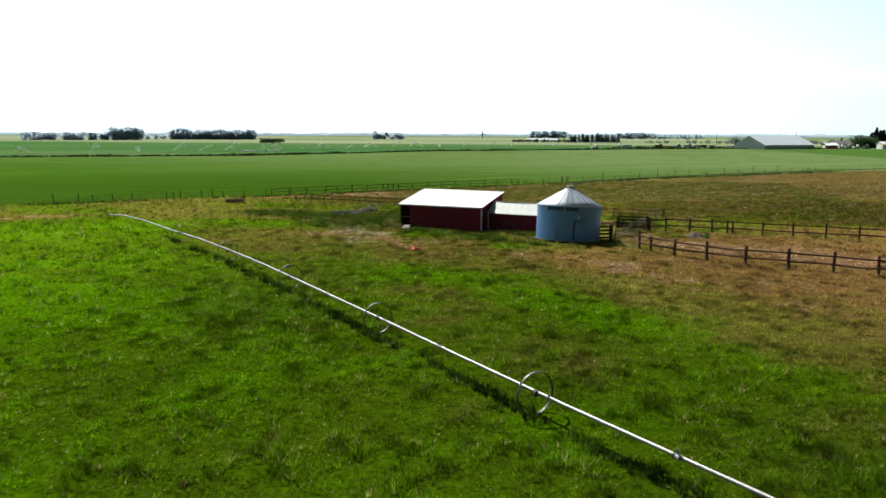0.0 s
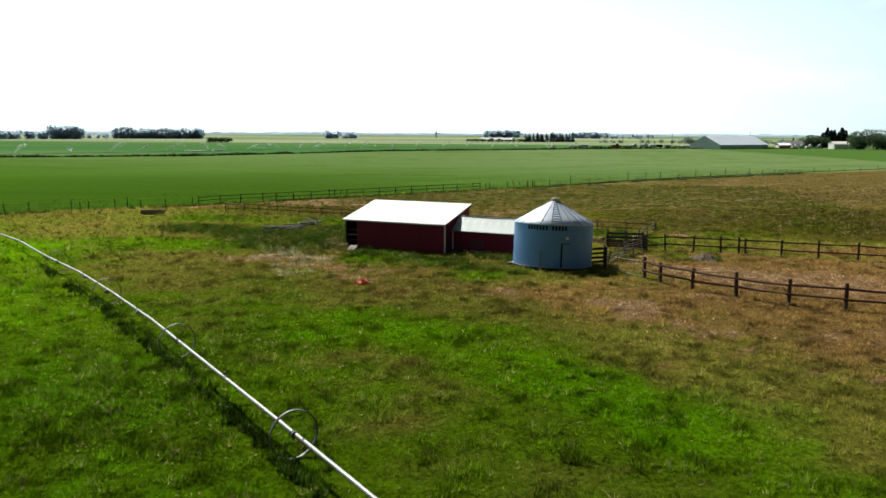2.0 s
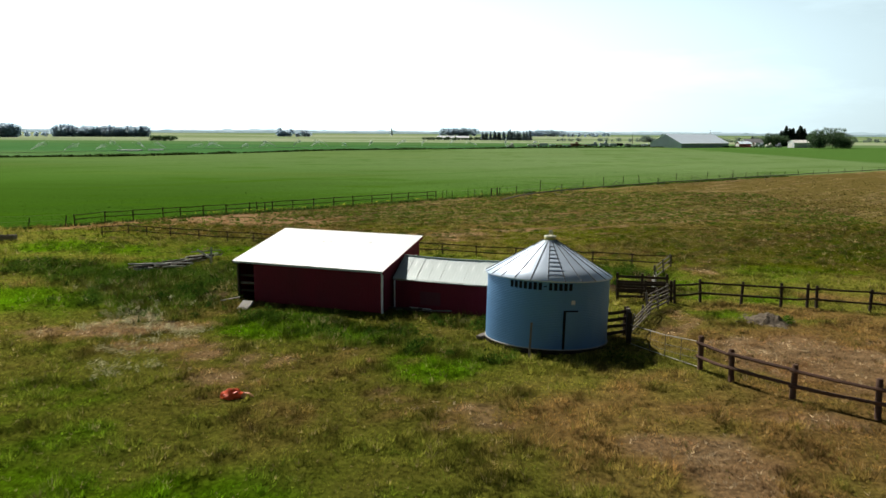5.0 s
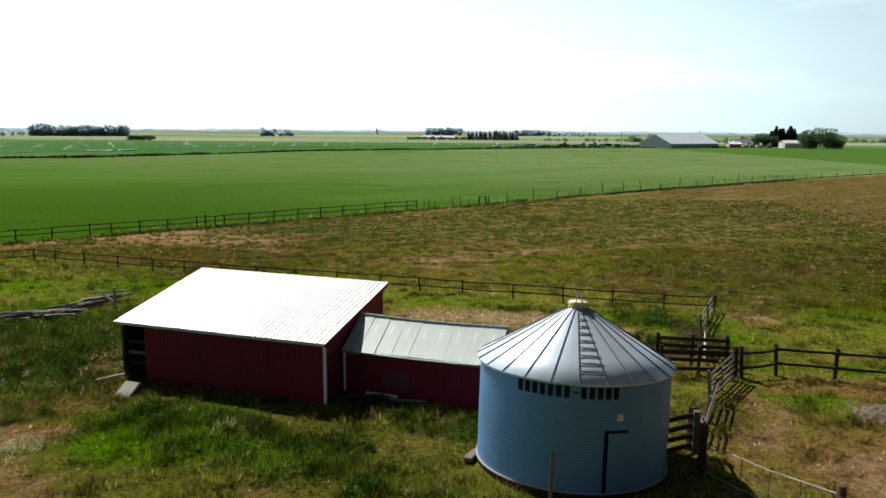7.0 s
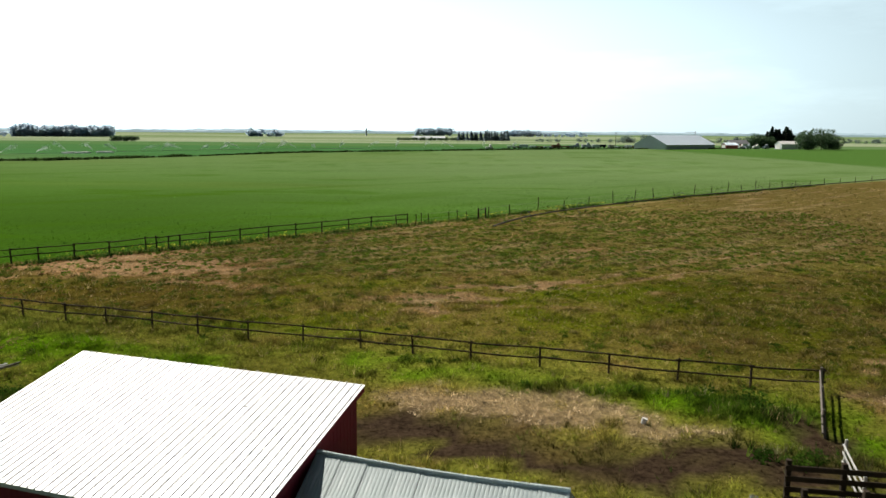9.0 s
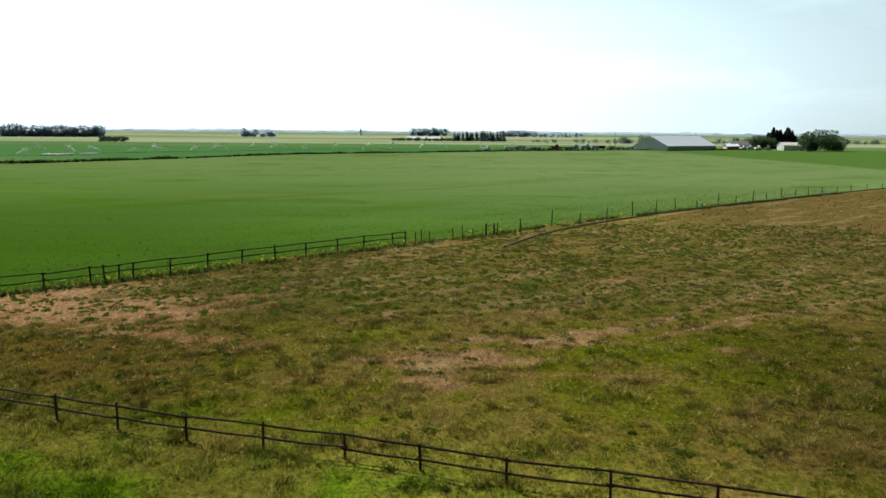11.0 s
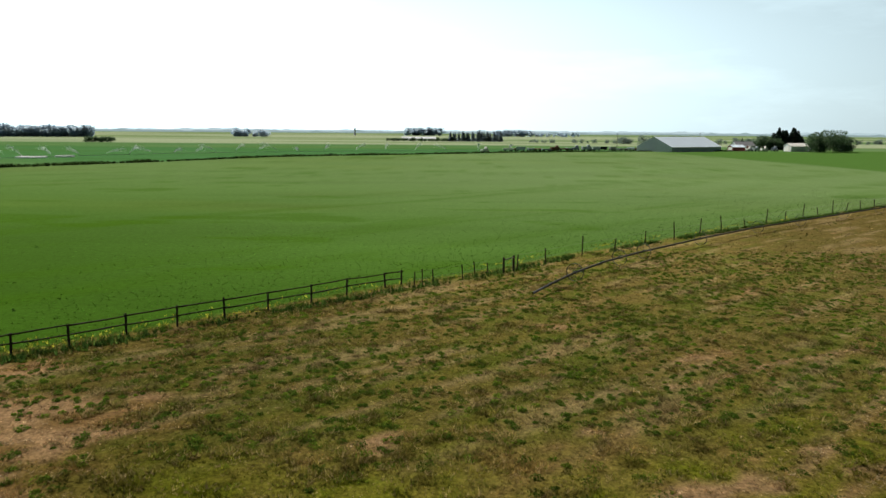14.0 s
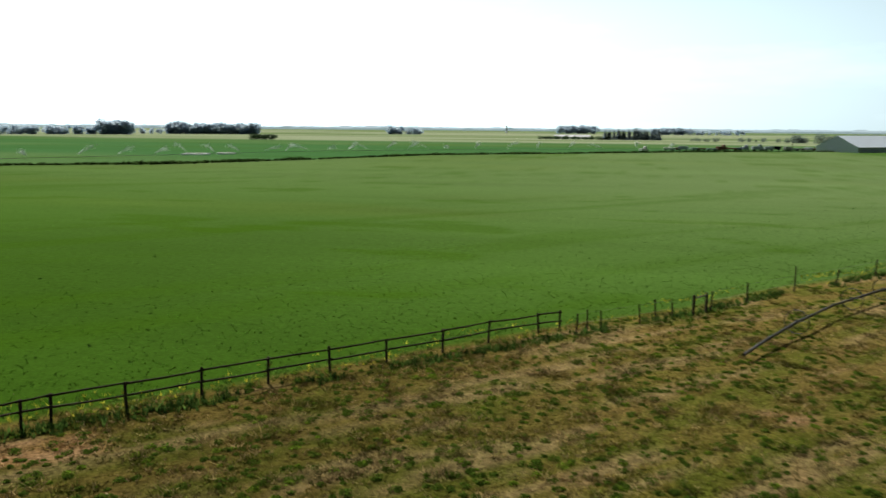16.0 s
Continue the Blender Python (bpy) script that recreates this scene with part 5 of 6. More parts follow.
def wheel_line(name, path, wheels, label, pipe_r, wheel_r, heads=()):
    f = thing(name, pose(*path[0][:2], 0), label, "irrigation line")
    inv = Vector((*path[0][:2], 0))
    bm = bmesh.new()
    add_tube(bm, [Vector(p) - inv for p in path], pipe_r, 10)
    part("pipe", bm, ALUMINIUM if pipe_r < 0.07 else SHADED_PIPE, f)
    proto = None
    for (x, y, z, turn) in wheels:
        m = pose(x - inv.x, y - inv.y, z, 0, 0, turn)
        if proto:
            made = again(proto, m)
            for o in proto.children:
                c = o.copy()
                scene.collection.objects.link(c)
                c.parent = made
            continue
        bm = bmesh.new()
        n = 40
        prof = ((wheel_r, -0.05), (wheel_r - 0.03, -0.05), (wheel_r - 0.03, 0.05), (wheel_r, 0.05))
        ring = [[bm.verts.new((r * math.cos(2 * math.pi * k / n), t, r * math.sin(2 * math.pi * k / n))) for r, t in prof] for k in range(n)]
        for k in range(n):
            a, b = ring[k], ring[(k + 1) % n]
            for i in range(4):
                bm.faces.new((a[i], b[i], b[(i + 1) % 4], a[(i + 1) % 4]))
        proto = part("wheel", bm, WHEEL_STEEL, f, "steel rim wheel")
        proto.matrix_basis = m
        bm = bmesh.new()
        add_tube(bm, [(0, -0.08, 0), (0, 0.08, 0)], pipe_r + 0.04, 12)
        part("hub", bm, WHEEL_STEEL, proto)
        for k in range(8):
            bm = bmesh.new()
            an = 2 * math.pi * k / 8 + 0.2
            add_tube(bm, [(math.cos(an) * pipe_r, 0.04 * (-1) ** k, math.sin(an) * pipe_r), (math.cos(an) * (wheel_r - 0.02), 0, math.sin(an) * (wheel_r - 0.02))], 0.007, 4)
            part("spoke", bm, WHEEL_STEEL, proto)
    # couplers with a small sprinkler riser on top
    for x, y, z in heads:
        bm = bmesh.new()
        add_tube(bm, [(0, 0, 0.05), (0, 0, 0.2)], [0.03, 0.022], 8)
        add_tube(bm, [(-0.05, 0, 0.2), (0.06, 0, 0.22)], 0.018, 6)
        add_tube(bm, [(-0.08, 0.09, 0), (0.08, -0.09, 0)], pipe_r + 0.02, 10)
        o = part("sprinkler_head", bm, STEEL, f)
        o.matrix_basis = pose(x - inv.x, y - inv.y, z)
    return f


LINE1 = [(15, 7.2, 0.78), (8, 15.2, 0.78), (4.7, 19.0, 0.78), (2.9, 21.0, 0.78), (-0.26, 24.5, 0.78), (-4.95, 29.9, 0.78), (-8.8, 34.4, 0.78), (-12.0, 38.1, 0.78), (-16.0, 42.7, 0.78), (-20.6, 48.0, 0.78), (-25.6, 53.4, 0.78), (-31.2, 59.2, 0.78), (-37.3, 64.9, 0.76), (-44.4, 72.1, 0.7), (-48.9, 76.1, 0.62), (-51.5, 78.3, 0.45), (-54.2, 80.6, 0.2)]
W1 = [(-1.3, 25.55, 0.77, 41), (-9.45, 35.1, 0.77, 41), (-17.6, 44.5, 0.77, 42), (-26.2, 53.75, 0.77, 43), (-35.0, 62.65, 0.77, 44)]
wheel_line("wheel_line", LINE1, W1, "long aluminium irrigation pipe carried on steel wheels", 0.066, 0.77, ((2.87, 20.95, 0.78), (-5.6, 30.65, 0.78), (-13.6, 39.95, 0.78), (-22.0, 49.3, 0.78), (-30.0, 57.7, 0.78)))
LINE2 = [(-2.0, 142.9, 0.42), (-0.4, 145.6, 0.58), (1.9, 149.4, 0.72), (5.4, 154.9, 0.72), (9.6, 160.2, 0.72), (17.9, 169.6, 0.72), (28.1, 180.2, 0.72), (39.4, 190.3, 0.72), (54.1, 203.6, 0.72), (64.3, 212.6, 0.72), (80, 226, 0.72), (100, 243, 0.72)]
W2 = [(2.0, 149.6, 0.72, -32), (7.1, 157.1, 0.72, -39), (10.2, 161.0, 0.72, -41), (18.4, 170.2, 0.72, -44), (28.4, 180.5, 0.72, -45), (36.8, 188.0, 0.72, -47), (46.5, 196.7, 0.72, -48), (56.5, 205.7, 0.72, -48)]
wheel_line("wheel_line", LINE2, W2, "irrigation pipe on steel wheels beside the wire fence, coloured dark for shade", 0.085, 0.72)
# ---- loose things ----
# heap of poles and old timbers left of the barn
for k in range(46):
    low_pile = k % 5 < 3
    f = random.uniform(-1, 1)
    if low_pile:
        x, y, turn, l = -26.9 + 1.2 * f, 87.0 + 0.3 * f + random.uniform(-0.4, 0.4), 12 + random.uniform(-16, 16), random.uniform(0.9, 2.0)
    else:
        x, y, turn, l = -25.9 + 0.9 * f, 89.7 + 1.6 * f + random.uniform(-0.3, 0.3), 55 + random.uniform(-18, 18), random.uniform(1.6, 3.2)
    bm = bmesh.new()
    add_tube(bm, [(-l / 2, 0, 0), (0, 0, random.uniform(-0.03, 0.03)), (l / 2, 0, 0)], [0.065, 0.06, 0.045], 6, wobble=0.1)
    o = tagged(part("timber_pole", bm, (WHITE_WOOD, WHITE_WOOD, WOOD_DARK, WOOD_GREY)[k % 4]), "bleached pole on a heap of old timber", "timber", "heap of old poles")
    o.matrix_world = pose(x, y, 0.06 + 0.011 * k, 0, random.uniform(-5, 6), turn)
beam = tagged(part("timber_baulk", add_box(bmesh.new(), -0.85, 0.85, -0.2, 0.2, 0, 0.38, bevel=0.03), WOOD_DARK), "dark heavy baulk at the end of the pole heap", "timber", "heap of old poles")
beam.matrix_world = pose(-28.3, 86.8, 0.02, 0, -6, 35)
gate_ = thing("broken_gate", pose(-24.2, 89.4, 0.0, 0, 0, -20), "bleached broken gate standing out of the pole heap", "gate")
part("upright", add_board(bmesh.new(), (0, 0, 0), (0.05, 0, 1.35), 0.16, 0.06, up=(0, 1, 0)), WHITE_WOOD, gate_)
part("brace", add_board(bmesh.new(), (-1.25, 0, 1.05), (0.0, 0, 0.5), 0.14, 0.05), WHITE_WOOD, gate_)
part("top_rail", add_board(bmesh.new(), (-1.9, 0.05, 0.85), (0.9, 0.05, 1.2), 0.07, 0.06), WOOD_GREY, gate_)
# trough by the far-left fence
tr = thing("stock_trough", pose(-47.3, 100.0, 0, 0, 0, 10), "grey wooden stock trough in the grass", "trough")
bm = bmesh.new()
add_box(bm, -1.3, 1.3, -0.4, 0.4, 0.1, 0.2)
for y0 in (-0.4, 0.35):
    add_box(bm, -1.3, 1.3, y0, y0 + 0.05, 0.2, 0.5)
for x0 in (-1.3, 1.25):
    add_box(bm, x0, x0 + 0.05, -0.35, 0.35, 0.2, 0.5)
part("box", bm, WOOD_GREY, tr)
for x0 in (-1.0, 0.9):
    part("skid", add_box(bmesh.new(), x0, x0 + 0.12, -0.45, 0.45, 0, 0.1, bevel=0.01), WOOD_DARK, tr)
# orange plastic sheet or tub in the grass
tub = thing("orange_tub", pose(-13.2, 61.75, 0, 0, 0, 15), "crumpled orange plastic tub lying in the grass", "tub")
bm = bmesh.new()
bmesh.ops.create_icosphere(bm, subdivisions=3, radius=1.0)
for v in bm.verts:
    s = 1 + 0.35 * (noise.noise(v.co * 2.3) - 0.1)
    v.co = Vector((v.co.x * 0.42 * s - 0.1, v.co.y * 0.28 * s, max(0, v.co.z) * 0.34 * s))
part("body", bm, ORANGE, tub)
bm = bmesh.new()
bmesh.ops.create_icosphere(bm, subdivisions=2, radius=1.0)
for v in bm.verts:
    s = 1 + 0.4 * noise.noise(v.co * 2.7)
    v.co = Vector((v.co.x * 0.24 * s + 0.42, v.co.y * 0.2 * s, max(0, v.co.z) * 0.17 * s))
part("torn_edge", bm, surface("pale_orange_plastic", (0.60, 0.26, 0.17), 0.5, 0, 0.2, 4, 30, 0.1), tub, "paler torn edge")
# heap of earth and manure in the corral
bm = bmesh.new()
n = 64
heap = [[bm.verts.new((x, y, max(-0.05, 0.62 * math.exp(-(x / 1.2) ** 2 - (y / 0.8) ** 2) + 0.22 * math.exp(-((x - 1.0) / 0.5) ** 2 - (y / 0.5) ** 2) + 0.15 * noise.fractal(Vector((x * 2.0, y * 2.0, 3)), 0.7, 2.1, 5) - 0.05))) for x in np.linspace(-2.4, 2.4, n)] for y in np.linspace(-1.8, 1.8, n)]
for r in range(n - 1):
    for c in range(n - 1):
        bm.faces.new((heap[r][c], heap[r][c + 1], heap[r + 1][c + 1], heap[r + 1][c])).smooth = True
hp = tagged(part("dirt_mound", bm, surface("grey_brown_earth", (0.145, 0.118, 0.088), 0.95, 0, 0.35, 2, 14, 0.8, spec=0.05, depth=0.05)), "low mound of grey-brown earth in the corral", "mound")
hp.matrix_world = pose(10.9, 75.3, 0, 0, 0, -35) @ Matrix.Diagonal((0.62, 0.6, 0.8, 1))

# a leafy weed at the foot of the mound, and a pale bucket left on the straw
leafy("mound_weed", np.array([11.9]), np.array([74.9]), np.array([0.38]), np.array([0.5]), 160, 0.07, np.array([[0.045, 0.13, 0.012]]), "bright green leafy weed at the foot of the mound", "weeds", 9)
bucket = thing("bucket", pose(1.45, 87.45, 0.02, 0, 18, 0), "small white plastic bucket tipped in the straw", "bucket")
bm = bmesh.new()
bmesh.ops.create_cone(bm, cap_ends=True, segments=20, radius1=0.08, radius2=0.105, depth=0.21, matrix=pose(0, 0, 0.105))
part("body", bm, WHITE_TRIM, bucket)
bm = bmesh.new()
add_tube(bm, [(0.11 * math.cos(a), 0.02, 0.2 + 0.09 * math.sin(a)) for a in (0, 0.8, 1.57, 2.34, math.pi)], 0.006, 5)
part("handle", bm, STEEL, bucket)


# ---- trees ----
def leaf_material(name, colour, vary=0.35, airy=False):
    m, n, l, b = nodes_of(name)
    geo = n.new("ShaderNodeNewGeometry")
    ramp = n.new("ShaderNodeMixRGB")
    ramp.inputs["Color1"].default_value = (*[c * (1 - vary) for c in colour], 1)
    ramp.inputs["Color2"].default_value = (*[c * (1 + vary) for c in colour], 1)
    l.new(geo.outputs["Random Per Island"], ramp.inputs["Fac"])
    l.new(ramp.outputs[0], b.inputs["Base Color"])
    b.inputs["Roughness"].default_value = 0.7
    tr = n.new("ShaderNodeBsdfTranslucent")
    l.new(ramp.outputs[0], tr.inputs["Color"])
    mx = n.new("ShaderNodeMixShader")
    mx.inputs[0].default_value = 0.88 if airy else 0.5
    l.new(b.outputs[0], mx.inputs[1])
    l.new(tr.outputs[0], mx.inputs[2])
    l.new(mx.outputs[0], n["Material Output"].inputs["Surface"])
    return m


LEAF = leaf_material("broadleaf_foliage", (0.070, 0.125, 0.055))
# distance haze is put into these two pale leaf colours
LEAF_HAZED = leaf_material("haze_tinted_foliage", (0.48, 0.58, 0.66), 0.15, True)
NEEDLE_HAZED = leaf_material("haze_tinted_needles", (0.16, 0.21, 0.23), 0.2, True)
NEEDLE = leaf_material("dark_spruce_needles", (0.022, 0.040, 0.026))


def crown_mesh(name, points, size, material, seed, parent):
    """Many small tilted leaf clumps at the points."""
    rs = np.random.RandomState(seed)
    p = np.array(points)
    k = len(p)
    a = rs.randn(k, 3)
    a /= np.linalg.norm(a, axis=1)[:, None]
    b = np.cross(a, rs.randn(k, 3))
    b /= np.linalg.norm(b, axis=1)[:, None]
    s = size * rs.uniform(0.6, 1.4, (k, 1))
    co = np.stack([p - a * s, p + b * s * 0.8, p + a * s, p - b * s * 0.6], 1).reshape(-1, 3)
    ob = mesh_from_arrays(name, co, np.arange(4 * k).reshape(-1, 4), 4, None, material)
    ob.parent = parent
    return ob


def broadleaf(height, spread, seed, material=LEAF, label="", count=900, low=0.25, leaf=0.06, group="", name="broadleaf_tree"):
    rs = random.Random(seed)
    t = thing(name, pose(0, 0, 0), label, "tree", group)
    bm = bmesh.new()
    add_tube(bm, [(0, 0, -0.3), (0.02 * height, 0, height * 0.3), (0, 0.02 * height, height * 0.75)], [height * 0.03, height * 0.024, height * 0.008], 7)
    lobes = []
    for k in range(11):
        an, up = rs.uniform(0, 6.28), rs.uniform(low + 0.08, 0.86)
        reach = spread * (0.5 - 0.42 * abs(up - 0.5)) * rs.uniform(0.5, 1.0)
        c = Vector((math.cos(an) * reach, math.sin(an) * reach, up * height))
        lobes.append((c, spread * rs.uniform(0.17, 0.3)))
        add_tube(bm, [(0, 0, height * up * 0.6), c], [height * 0.012, height * 0.004], 5)
    part("trunk", bm, BARK, t)
    pts = []
    while len(pts) < count:
        c, r = lobes[rs.randrange(len(lobes))]
        d = Vector((rs.gauss(0, 1), rs.gauss(0, 1), rs.gauss(0, 0.9))).normalized() * r * rs.uniform(0.45, 1.05) ** 0.6
        q = c + d
        if low * height * 0.6 < q.z < height * 1.02:
            pts.append(tuple(q))
    crown_mesh("crown", pts, height * leaf, material, seed, t)
    return t


def spruce(height, spread, seed, label, group="", material=NEEDLE, count=1100):
    rs = random.Random(seed)
    t = thing("spruce_tree", pose(0, 0, 0), label, "tree", group)
    bm = bmesh.new()
    add_tube(bm, [(0, 0, -0.3), (0, 0, height * 0.96)], [height * 0.018, height * 0.003], 6)
    pts = []
    for k in range(count):
        f = rs.random() ** 0.75
        up = 0.05 + 0.95 * (1 - f)
        an = rs.uniform(0, 6.28)
        layer = 0.72 + 0.28 * math.cos(up * 60)
        r = spread * 0.5 * (1.02 - up) * layer * rs.uniform(0.35, 1.0) * (1 + 0.2 * math.sin(an * 3 + seed))
        pts.append((math.cos(an) * r, math.sin(an) * r, up * height - 0.12 * r))
    for k in range(10):
        up, an = 0.15 + 0.07 * k, k * 2.4
        add_tube(bm, [(0, 0, up * height), (math.cos(an) * spread * 0.4 * (1 - up), math.sin(an) * spread * 0.4 * (1 - up), up * height - 0.3)], [height * 0.006, height * 0.002], 4)
    part("trunk", bm, BARK, t)
    crown_mesh("crown", pts, height * 0.055, material, seed, t)
    return t


def plant(protos, places):
    """Copies of the model trees at the places (x, y, height factor); the first stand in the models themselves."""
    for k, (x, y, s) in enumerate(places):
        p = protos[k % len(protos)]
        m = pose(x, y, 0, 0, 0, random.uniform(0, 360)) @ Matrix.Scale(s, 4)
        if k < len(protos):
            p.matrix_world = m
        else:
            o = copy_thing(p, pose(x, y, 0, 0, 0, random.uniform(0, 360)))
            o.scale = (s, s, s * random.uniform(0.9, 1.1))


rnd = random.Random(5)
far_a = [broadleaf(12, 12, 100 + k, LEAF_HAZED, "broadleaf tree in a far shelter belt, leaves tinted for haze", 520, 0.0, 0.085, "shelter belt trees") for k in range(4)]


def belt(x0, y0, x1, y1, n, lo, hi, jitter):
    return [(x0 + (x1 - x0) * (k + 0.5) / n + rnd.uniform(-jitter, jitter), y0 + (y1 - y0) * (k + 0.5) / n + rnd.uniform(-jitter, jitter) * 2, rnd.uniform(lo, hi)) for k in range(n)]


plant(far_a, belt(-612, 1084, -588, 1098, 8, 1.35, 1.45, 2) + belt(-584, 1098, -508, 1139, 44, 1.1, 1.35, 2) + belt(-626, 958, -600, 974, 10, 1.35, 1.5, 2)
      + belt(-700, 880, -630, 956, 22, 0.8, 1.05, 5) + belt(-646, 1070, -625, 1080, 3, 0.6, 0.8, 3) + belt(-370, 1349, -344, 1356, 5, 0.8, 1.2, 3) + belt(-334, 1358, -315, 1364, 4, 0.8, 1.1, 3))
bush = [broadleaf(7, 8, 120 + k, LEAF, "dense dark bush in a far field", 450, 0.02, 0.08, "far bushes", "bush") for k in range(2)]
plant(bush, belt(-316, 731, -297, 740, 8, 0.62, 0.75, 1.2) + belt(-84, 947, -10, 951, 24, 0.4, 0.6, 2))
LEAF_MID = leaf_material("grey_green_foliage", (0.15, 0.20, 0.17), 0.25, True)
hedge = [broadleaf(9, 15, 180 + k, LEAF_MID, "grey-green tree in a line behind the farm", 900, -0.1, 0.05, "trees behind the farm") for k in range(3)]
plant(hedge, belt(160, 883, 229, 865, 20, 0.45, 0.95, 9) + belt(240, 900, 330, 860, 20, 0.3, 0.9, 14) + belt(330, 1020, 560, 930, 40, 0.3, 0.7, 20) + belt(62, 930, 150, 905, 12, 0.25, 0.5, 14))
far_s = [spruce(13, 11.5, 140 + k, "spruce in a far grove, needles tinted for haze", "far spruce grove", NEEDLE_HAZED, 420) for k in range(3)]
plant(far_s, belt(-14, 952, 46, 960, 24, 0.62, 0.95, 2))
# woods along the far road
wood = [broadleaf(14, 14, 170 + k, LEAF_HAZED, "tree in a distant wood, leaves tinted for haze", 380, 0.0, 0.09, "distant wood trees") for k in range(2)]
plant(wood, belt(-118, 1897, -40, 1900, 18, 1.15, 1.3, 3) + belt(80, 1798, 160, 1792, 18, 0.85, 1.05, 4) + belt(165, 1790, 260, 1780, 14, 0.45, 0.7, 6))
# farmyard trees
yard_s = [spruce(12, 12.5, 150 + k, "tall dark spruce in the farmyard", "farmyard spruces") for k in range(3)]
plant(yard_s, [(221, 648, 0.95), (223.5, 645, 1.28), (225, 651, 1.1), (226.5, 646, 1.22), (228, 652, 1.0), (229.5, 647, 1.1), (231, 653, 1.15), (232.5, 646, 1.0), (234, 650, 1.1), (235.5, 647, 1.3), (237, 653, 1.2), (238.5, 648, 1.05), (240, 652, 0.9), (242, 649, 0.8), (224, 655, 1.0), (230, 656, 0.95), (205, 665, 0.6)])
yard_b = [broadleaf(14, 16, 160 + k, LEAF, "round full-leaved tree at the farmyard edge", 5200, 0.04, 0.026, "farmyard trees") for k in range(2)]
plant(yard_b, [(222, 578, 1.0), (232, 582, 0.96), (241, 590, 0.85), (209, 640, 0.66), (214, 642, 0.74), (218.5, 640, 0.62)])

# ---- farm buildings far off ----
def farm_shed(name, x, y, turn, length, width, eave, peak, wall, roof, label, door=True):
    s = thing(name, pose(x, y, 0, 0, 0, turn), label, "shed")
    for k, y0 in enumerate((-width / 2, width / 2)):
        bm = bmesh.new()
        siding(bm, (0, y0) if k == 0 else (length, y0), (length, y0) if k == 0 else (0, y0), 0, eave, eave, 0.2, 1.0, 0.04)
        part("side_wall", bm, wall, s)
    for x0, k in ((0.0, 1), (length, 0)):
        bm = bmesh.new()
        pts = [(-width / 2, 0, eave), (0, 0, peak)]
        a, b, c = (x0, width / 2), (x0, 0), (x0, -width / 2)
        if not k:
            a, c = c, a
        siding(bm, a, b, 0, eave, peak, 0.2, 1.0, 0.04)
        siding(bm, b, c, 0, peak, eave, 0.2, 1.0, 0.04)
        part("gable_wall", bm, wall, s)
    for sgn in (-1, 1):
        n = max(3, int(length / 6))
        for k in range(n):
            bm = bmesh.new()
            p, q = (sgn * (width / 2 + 0.5), eave - 0.1), (0.0, peak + 0.15)
            u0, u1 = -0.4 + (length + 0.8) * k / n, -0.4 + (length + 0.8) * (k + 1) / n
            if sgn > 0:
                p, q = q, p
            ribbed_sheet(bm, u0, u1, p, q, 4, 0.06, 0.12, 0.08, rows=1)
            part("roof_sheet", bm, roof, s)
    if door:
        part("door", add_box(bmesh.new(), -0.16, -0.03, -2.2, 2.2, 0, min(eave, 4.2), bevel=0.03), WHITE_TRIM, s)
    return s


GREY_WALL = surface("dull_grey_cladding", (0.42, 0.46, 0.50), 0.7, 0, 0.12, 0.3, 4, 0.1)
PALE_WALL = surface("white_cladding", (0.70, 0.72, 0.74), 0.6, 0, 0.08, 0.3, 4, 0.1)
SKY_ROOF = surface("pale_blue_grey_roof", (0.74, 0.84, 0.93), 0.45, 0.2, 0.06, 0.3, 4, 0.05)
RED_WALL = surface("dull_red_cladding", (0.30, 0.07, 0.06), 0.7, 0, 0.15, 0.3, 4, 0.1)
farm_shed("riding_shed", 115.4, 568.1, 37, 50, 26.7, 3.0, 8.9, GREY_WALL, SKY_ROOF, "very long grey farm shed with a pale metal roof", False)
farm_shed("white_shed", 210, 598, 10, 15, 8, 3.5, 5.3, PALE_WALL, WHITE_TRIM, "white farm shed with a pale roof")
farm_shed("red_shed", 172.5, 597, 15, 9, 6, 2.6, 4.0, RED_WALL, SKY_ROOF, "small red outbuilding beside the long shed")
farm_shed("farm_house", 190, 640, 10, 14, 9, 3.0, 5.6, PALE_WALL, surface("grey_shingles", (0.20, 0.20, 0.21), 0.9, 0, 0.2, 1, 6, 0.2), "low farmhouse with a grey roof among trees")
farm_shed("glass_shed", -70, 1010, 5, 40, 10, 2.5, 4.5, PALE_WALL, PALE_WALL, "long white shed in a far field", False)
# hedge or pole line: utility poles
for x, y, h in ((97, 589, 11), (158, 615, 12), (232, 640, 12)):
    bm = bmesh.new()
    add_tube(bm, [(0, 0, -0.5), (0, 0, h)], [0.18, 0.12], 6)
    o = tagged(part("utility_pole", bm, WOOD_DARK), "dark wooden utility pole", "pole", "utility poles")
    o.matrix_world = pose(x, y, 0)

# grey mast on the skyline
bm = bmesh.new()
add_tube(bm, [(0, 0, 0), (0, 0, 10), (0, 0, 15)], [2.4, 2.0, 1.5], 12)
add_tube(bm, [(0, 0, 15), (0, 0, 17)], [2.6, 0.6], 12)
tagged(part("grain_elevator", bm, GREY_WALL), "grey tower on the distant skyline", "tower").matrix_world = pose(-239, 1885, 0)

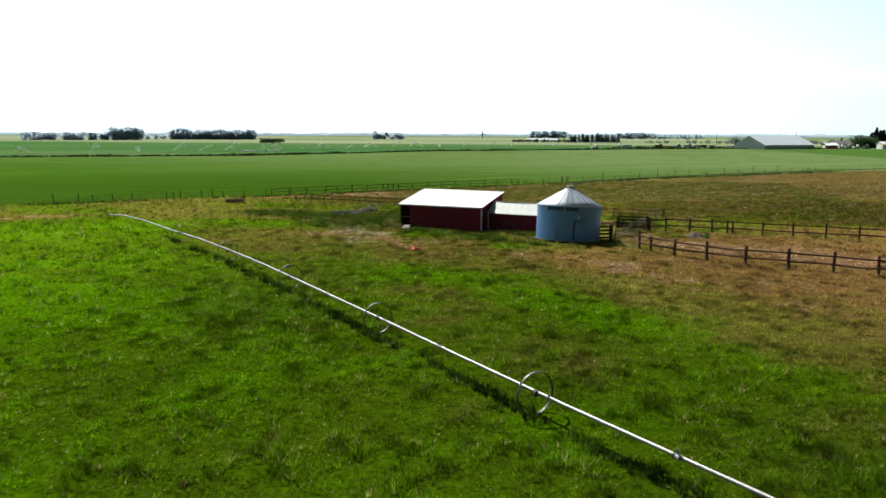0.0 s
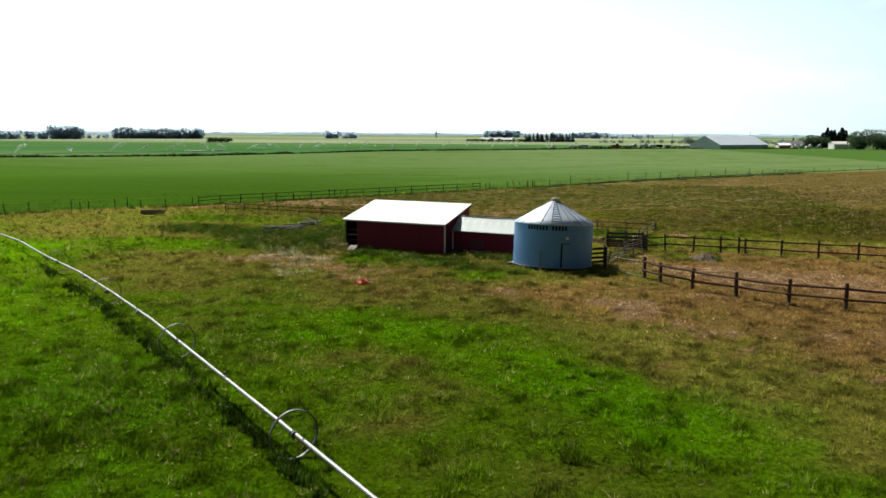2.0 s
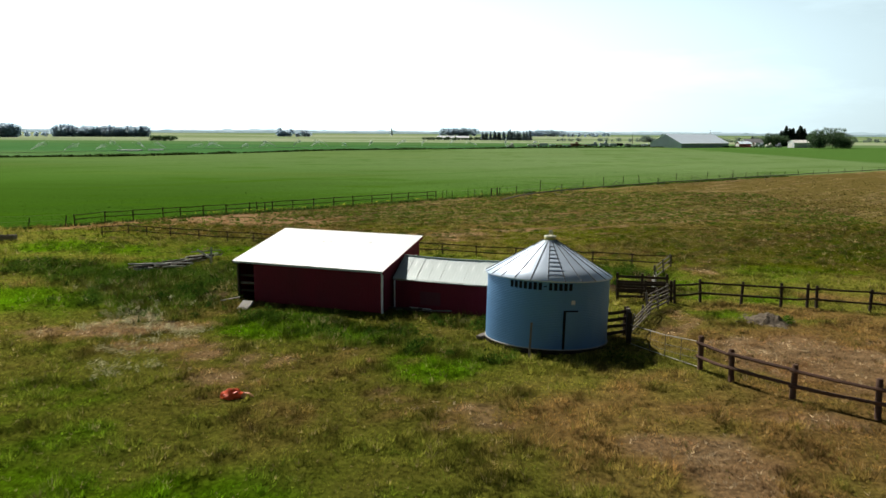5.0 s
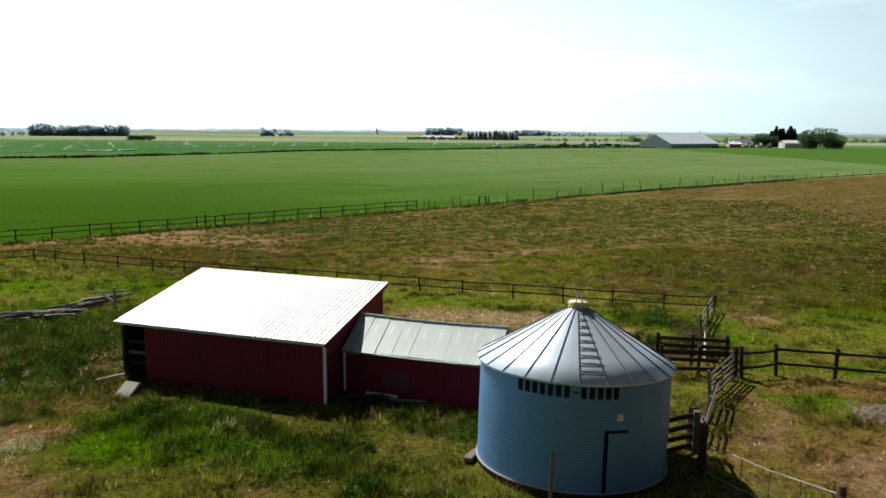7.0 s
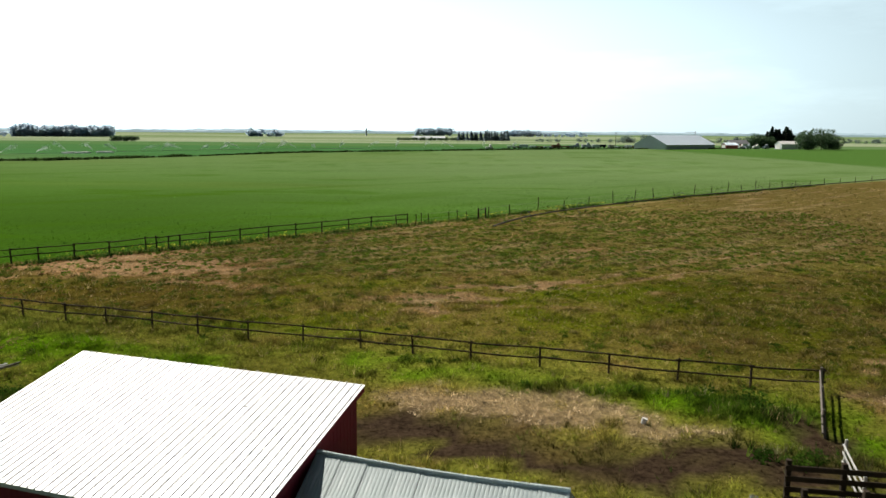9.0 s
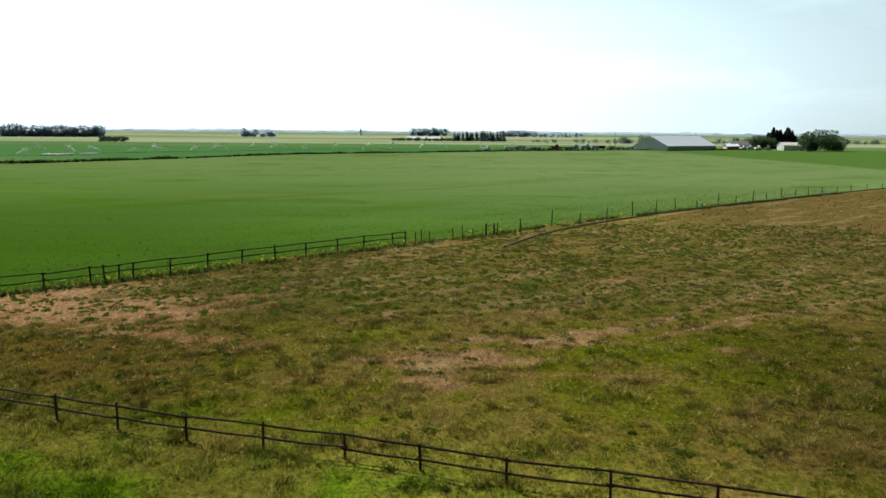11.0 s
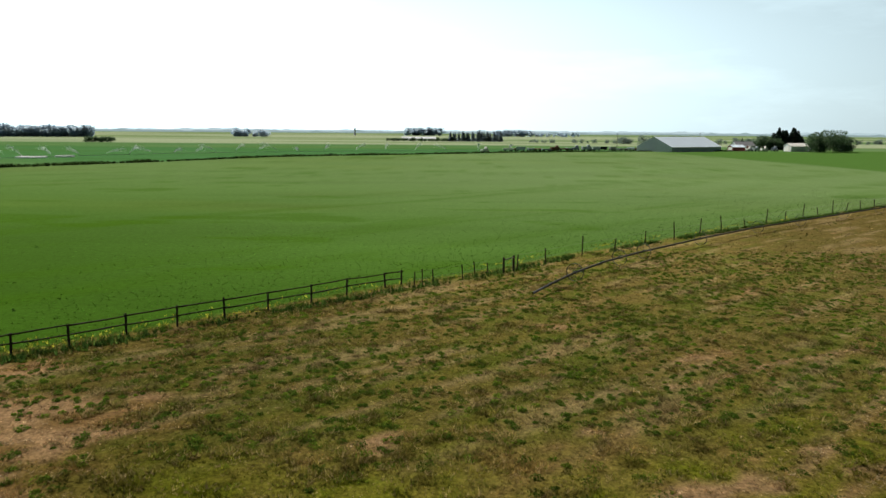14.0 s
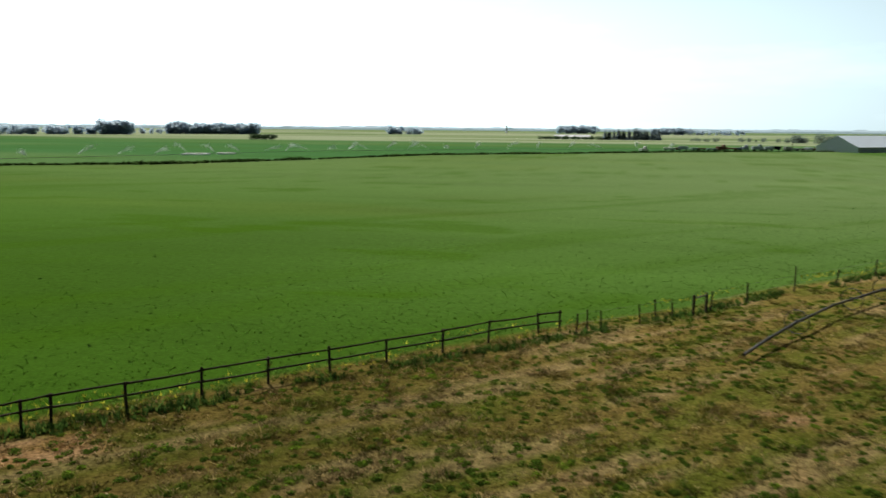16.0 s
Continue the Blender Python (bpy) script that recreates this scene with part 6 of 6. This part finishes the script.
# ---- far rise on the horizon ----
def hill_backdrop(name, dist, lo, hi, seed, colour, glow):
    """A low wooded rise that closes the view at the horizon; its glow stands for haze."""
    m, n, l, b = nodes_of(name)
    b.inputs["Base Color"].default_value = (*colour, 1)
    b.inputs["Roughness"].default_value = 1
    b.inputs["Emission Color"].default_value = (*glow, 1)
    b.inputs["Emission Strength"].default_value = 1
    bm = bmesh.new()
    prev = None
    for k in range(721):
        an = radians(-75 + 150 * k / 720)
        x, y = math.sin(an) * dist, math.cos(an) * dist
        f = 0.5 + 0.5 * noise.fractal(Vector((k * 0.03, seed, 0)), 0.9, 2.0, 5)
        h = lo + (hi - lo) * f + 9.0 * max(0, noise.noise(Vector((k * 0.21, seed + 9, 2)))) + 5.0 * max(0, noise.noise(Vector((k * 0.9, seed + 3, 5))))
        cur = [bm.verts.new((x, y, -3)), bm.verts.new((x, y, h)), bm.verts.new((x * 1.02, y * 1.02, h * 0.9)), bm.verts.new((x * 1.02, y * 1.02, -3))]
        if prev:
            for i in range(3):
                bm.faces.new((prev[i], prev[i + 1], cur[i + 1], cur[i]))
        prev = cur
    return tagged(part(name, bm, m), "blue-green rise on the far horizon, glowing to stand for haze", "backdrop", kind="structure")


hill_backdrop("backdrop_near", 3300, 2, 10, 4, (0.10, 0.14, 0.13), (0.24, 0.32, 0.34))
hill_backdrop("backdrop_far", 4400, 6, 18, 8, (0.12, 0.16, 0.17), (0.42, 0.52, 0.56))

# ---- sprinklers in the wet field ----
SPRAY = surface("fine_white_spray", (0.85, 0.88, 0.88), 0.6, 0, 0.05, 3, 20, 0)
LINE_X, LINE_Y = [-240, -200, -178, -160, -140, -115, -85, -35, 25], [270, 335, 380, 418, 452, 475, 498, 528, 560]
rs = np.random.RandomState(33)
for k in range(27):
    f = 8 * k / 26
    x, y = float(np.interp(f, range(9), LINE_X)), float(np.interp(f, range(9), LINE_Y))
    reach, rise, way = rs.uniform(4, 9), rs.uniform(1.6, 3.6), rs.uniform(0, 2 * math.pi)
    q = rs.rand(150) ** 0.7
    spread = 0.05 + q * 1.1
    px_ = np.cos(way) * reach * q + rs.randn(150) * spread * 0.6
    py_ = np.sin(way) * reach * q + rs.randn(150) * spread * 0.6
    pz_ = 0.9 + rise * 1.25 * q ** 0.8 - 0.9 * q ** 4 + rs.randn(150) * spread * 0.5
    head = thing("sprinkler", pose(x, y, 0), "field sprinkler throwing a white plume of water", "sprinkler", "field sprinklers")
    bm = bmesh.new()
    add_tube(bm, [(0, 0, -0.1), (0, 0, 1.0)], 0.04, 6)
    part("riser", bm, STEEL, head)
    tagged(crown_mesh("water_plume", np.stack([px_, py_, np.maximum(pz_, 0.1)], 1), 0.19, SPRAY, k, head), "fine white spray", kind="stuff")
bm = bmesh.new()
add_tube(bm, [(x_ + 0.6, y_, 0.35) for x_, y_ in zip(LINE_X, LINE_Y)], 0.07, 6)
tagged(part("supply_pipe", bm, STEEL), "grey supply pipe lying along the sprinkler row", "pipe")
# solid white shapes added for splashing water beside the sprinkler row
for x, y, l, turn in ((-171, 385, 5.5, 35), (-164, 397, 3.5, 35)):
    bm = bmesh.new()
    for r in range(12):
        for c in range(5):
            bm.verts.new((-l + 2 * l * r / 11, -0.9 + 1.8 * c / 4, 0.15 + 0.7 * math.sin(math.pi * c / 4) + 0.15 * noise.noise(Vector((r * 0.7, c, l)))))
    bm.verts.ensure_lookup_table()
    for r in range(11):
        for c in range(4):
            bm.faces.new([bm.verts[i] for i in (r * 5 + c, r * 5 + c + 5, r * 5 + c + 6, r * 5 + c + 1)])
    bmesh.ops.solidify(bm, geom=bm.faces[:], thickness=0.12)
    tagged(part("white_sheeting", bm, surface("white_splash_surface", (0.82, 0.83, 0.84), 0.4, 0, 0.05, 1, 10, 0.1)), "solid white shape added for water splashing beside the sprinkler row", "sheeting").matrix_world = pose(x, y, 0, 0, 0, turn)

# ---- machinery parked along the farmyard ----
def trailer(x, y, turn, l, h, material, label, cab=False):
    t = thing("farm_trailer", pose(x, y, 0, 0, 0, turn), label, "farm machine", "machines along the farmyard")
    part("bed", add_box(bmesh.new(), -l / 2, l / 2, -1.1, 1.1, 0.8, 0.8 + h, bevel=0.08), material, t)
    bm = bmesh.new()
    add_tube(bm, [(l / 2, 0, 0.85), (l / 2 + 1.6, 0, 0.5)], 0.09, 6)
    part("drawbar", bm, RUST, t)
    if cab:
        part("cab", add_box(bmesh.new(), l * 0.1, l * 0.35, -0.9, 0.9, 0.8 + h, 2.0 + h, bevel=0.15), material, t)
    for wx in (-l * 0.3, l * 0.3):
        for wy in (-1.15, 1.15):
            bm = bmesh.new()
            add_tube(bm, [(wx, wy - 0.15, 0.5), (wx, wy + 0.15, 0.5)], 0.5, 14)
            part("wheel", bm, BLACK_PAINT, t)
    return t


BLUE_GREY = surface("blue_grey_paint", (0.20, 0.23, 0.28), 0.5, 0, 0.15, 1, 8, 0.1)
paints = (BLUE_GREY, RUST, WHITE_TRIM, STEEL, BLACK_PAINT, GREY_WALL)
words = ("blue-grey", "rusty brown", "white", "dull grey", "black", "pale grey")
rq = random.Random(9)
for k in range(20):
    f = k / 19
    c = rq.choice((0, 1, 3, 3, 4, 5, 5, 2))
    trailer(24 + 86 * f + rq.uniform(-1.5, 1.5), 548 + 42 * f + rq.uniform(-3, 6), 15 + rq.uniform(-25, 25), rq.uniform(3.5, 7.5), rq.uniform(0.6, 1.9), paints[c], words[c] + " farm machine parked at the field edge", rq.random() < 0.25)
for k, (x, y) in enumerate(((186, 604), (182, 590), (186, 589), (193, 593), (200, 594), (9, 516))):
    c = (1, 2, 5, 2, 0, 2)[k]
    trailer(x, y, rq.uniform(0, 40), rq.uniform(4, 5.5), rq.uniform(0.7, 1.4), paints[c], words[c] + " vehicle parked in the farmyard", True)
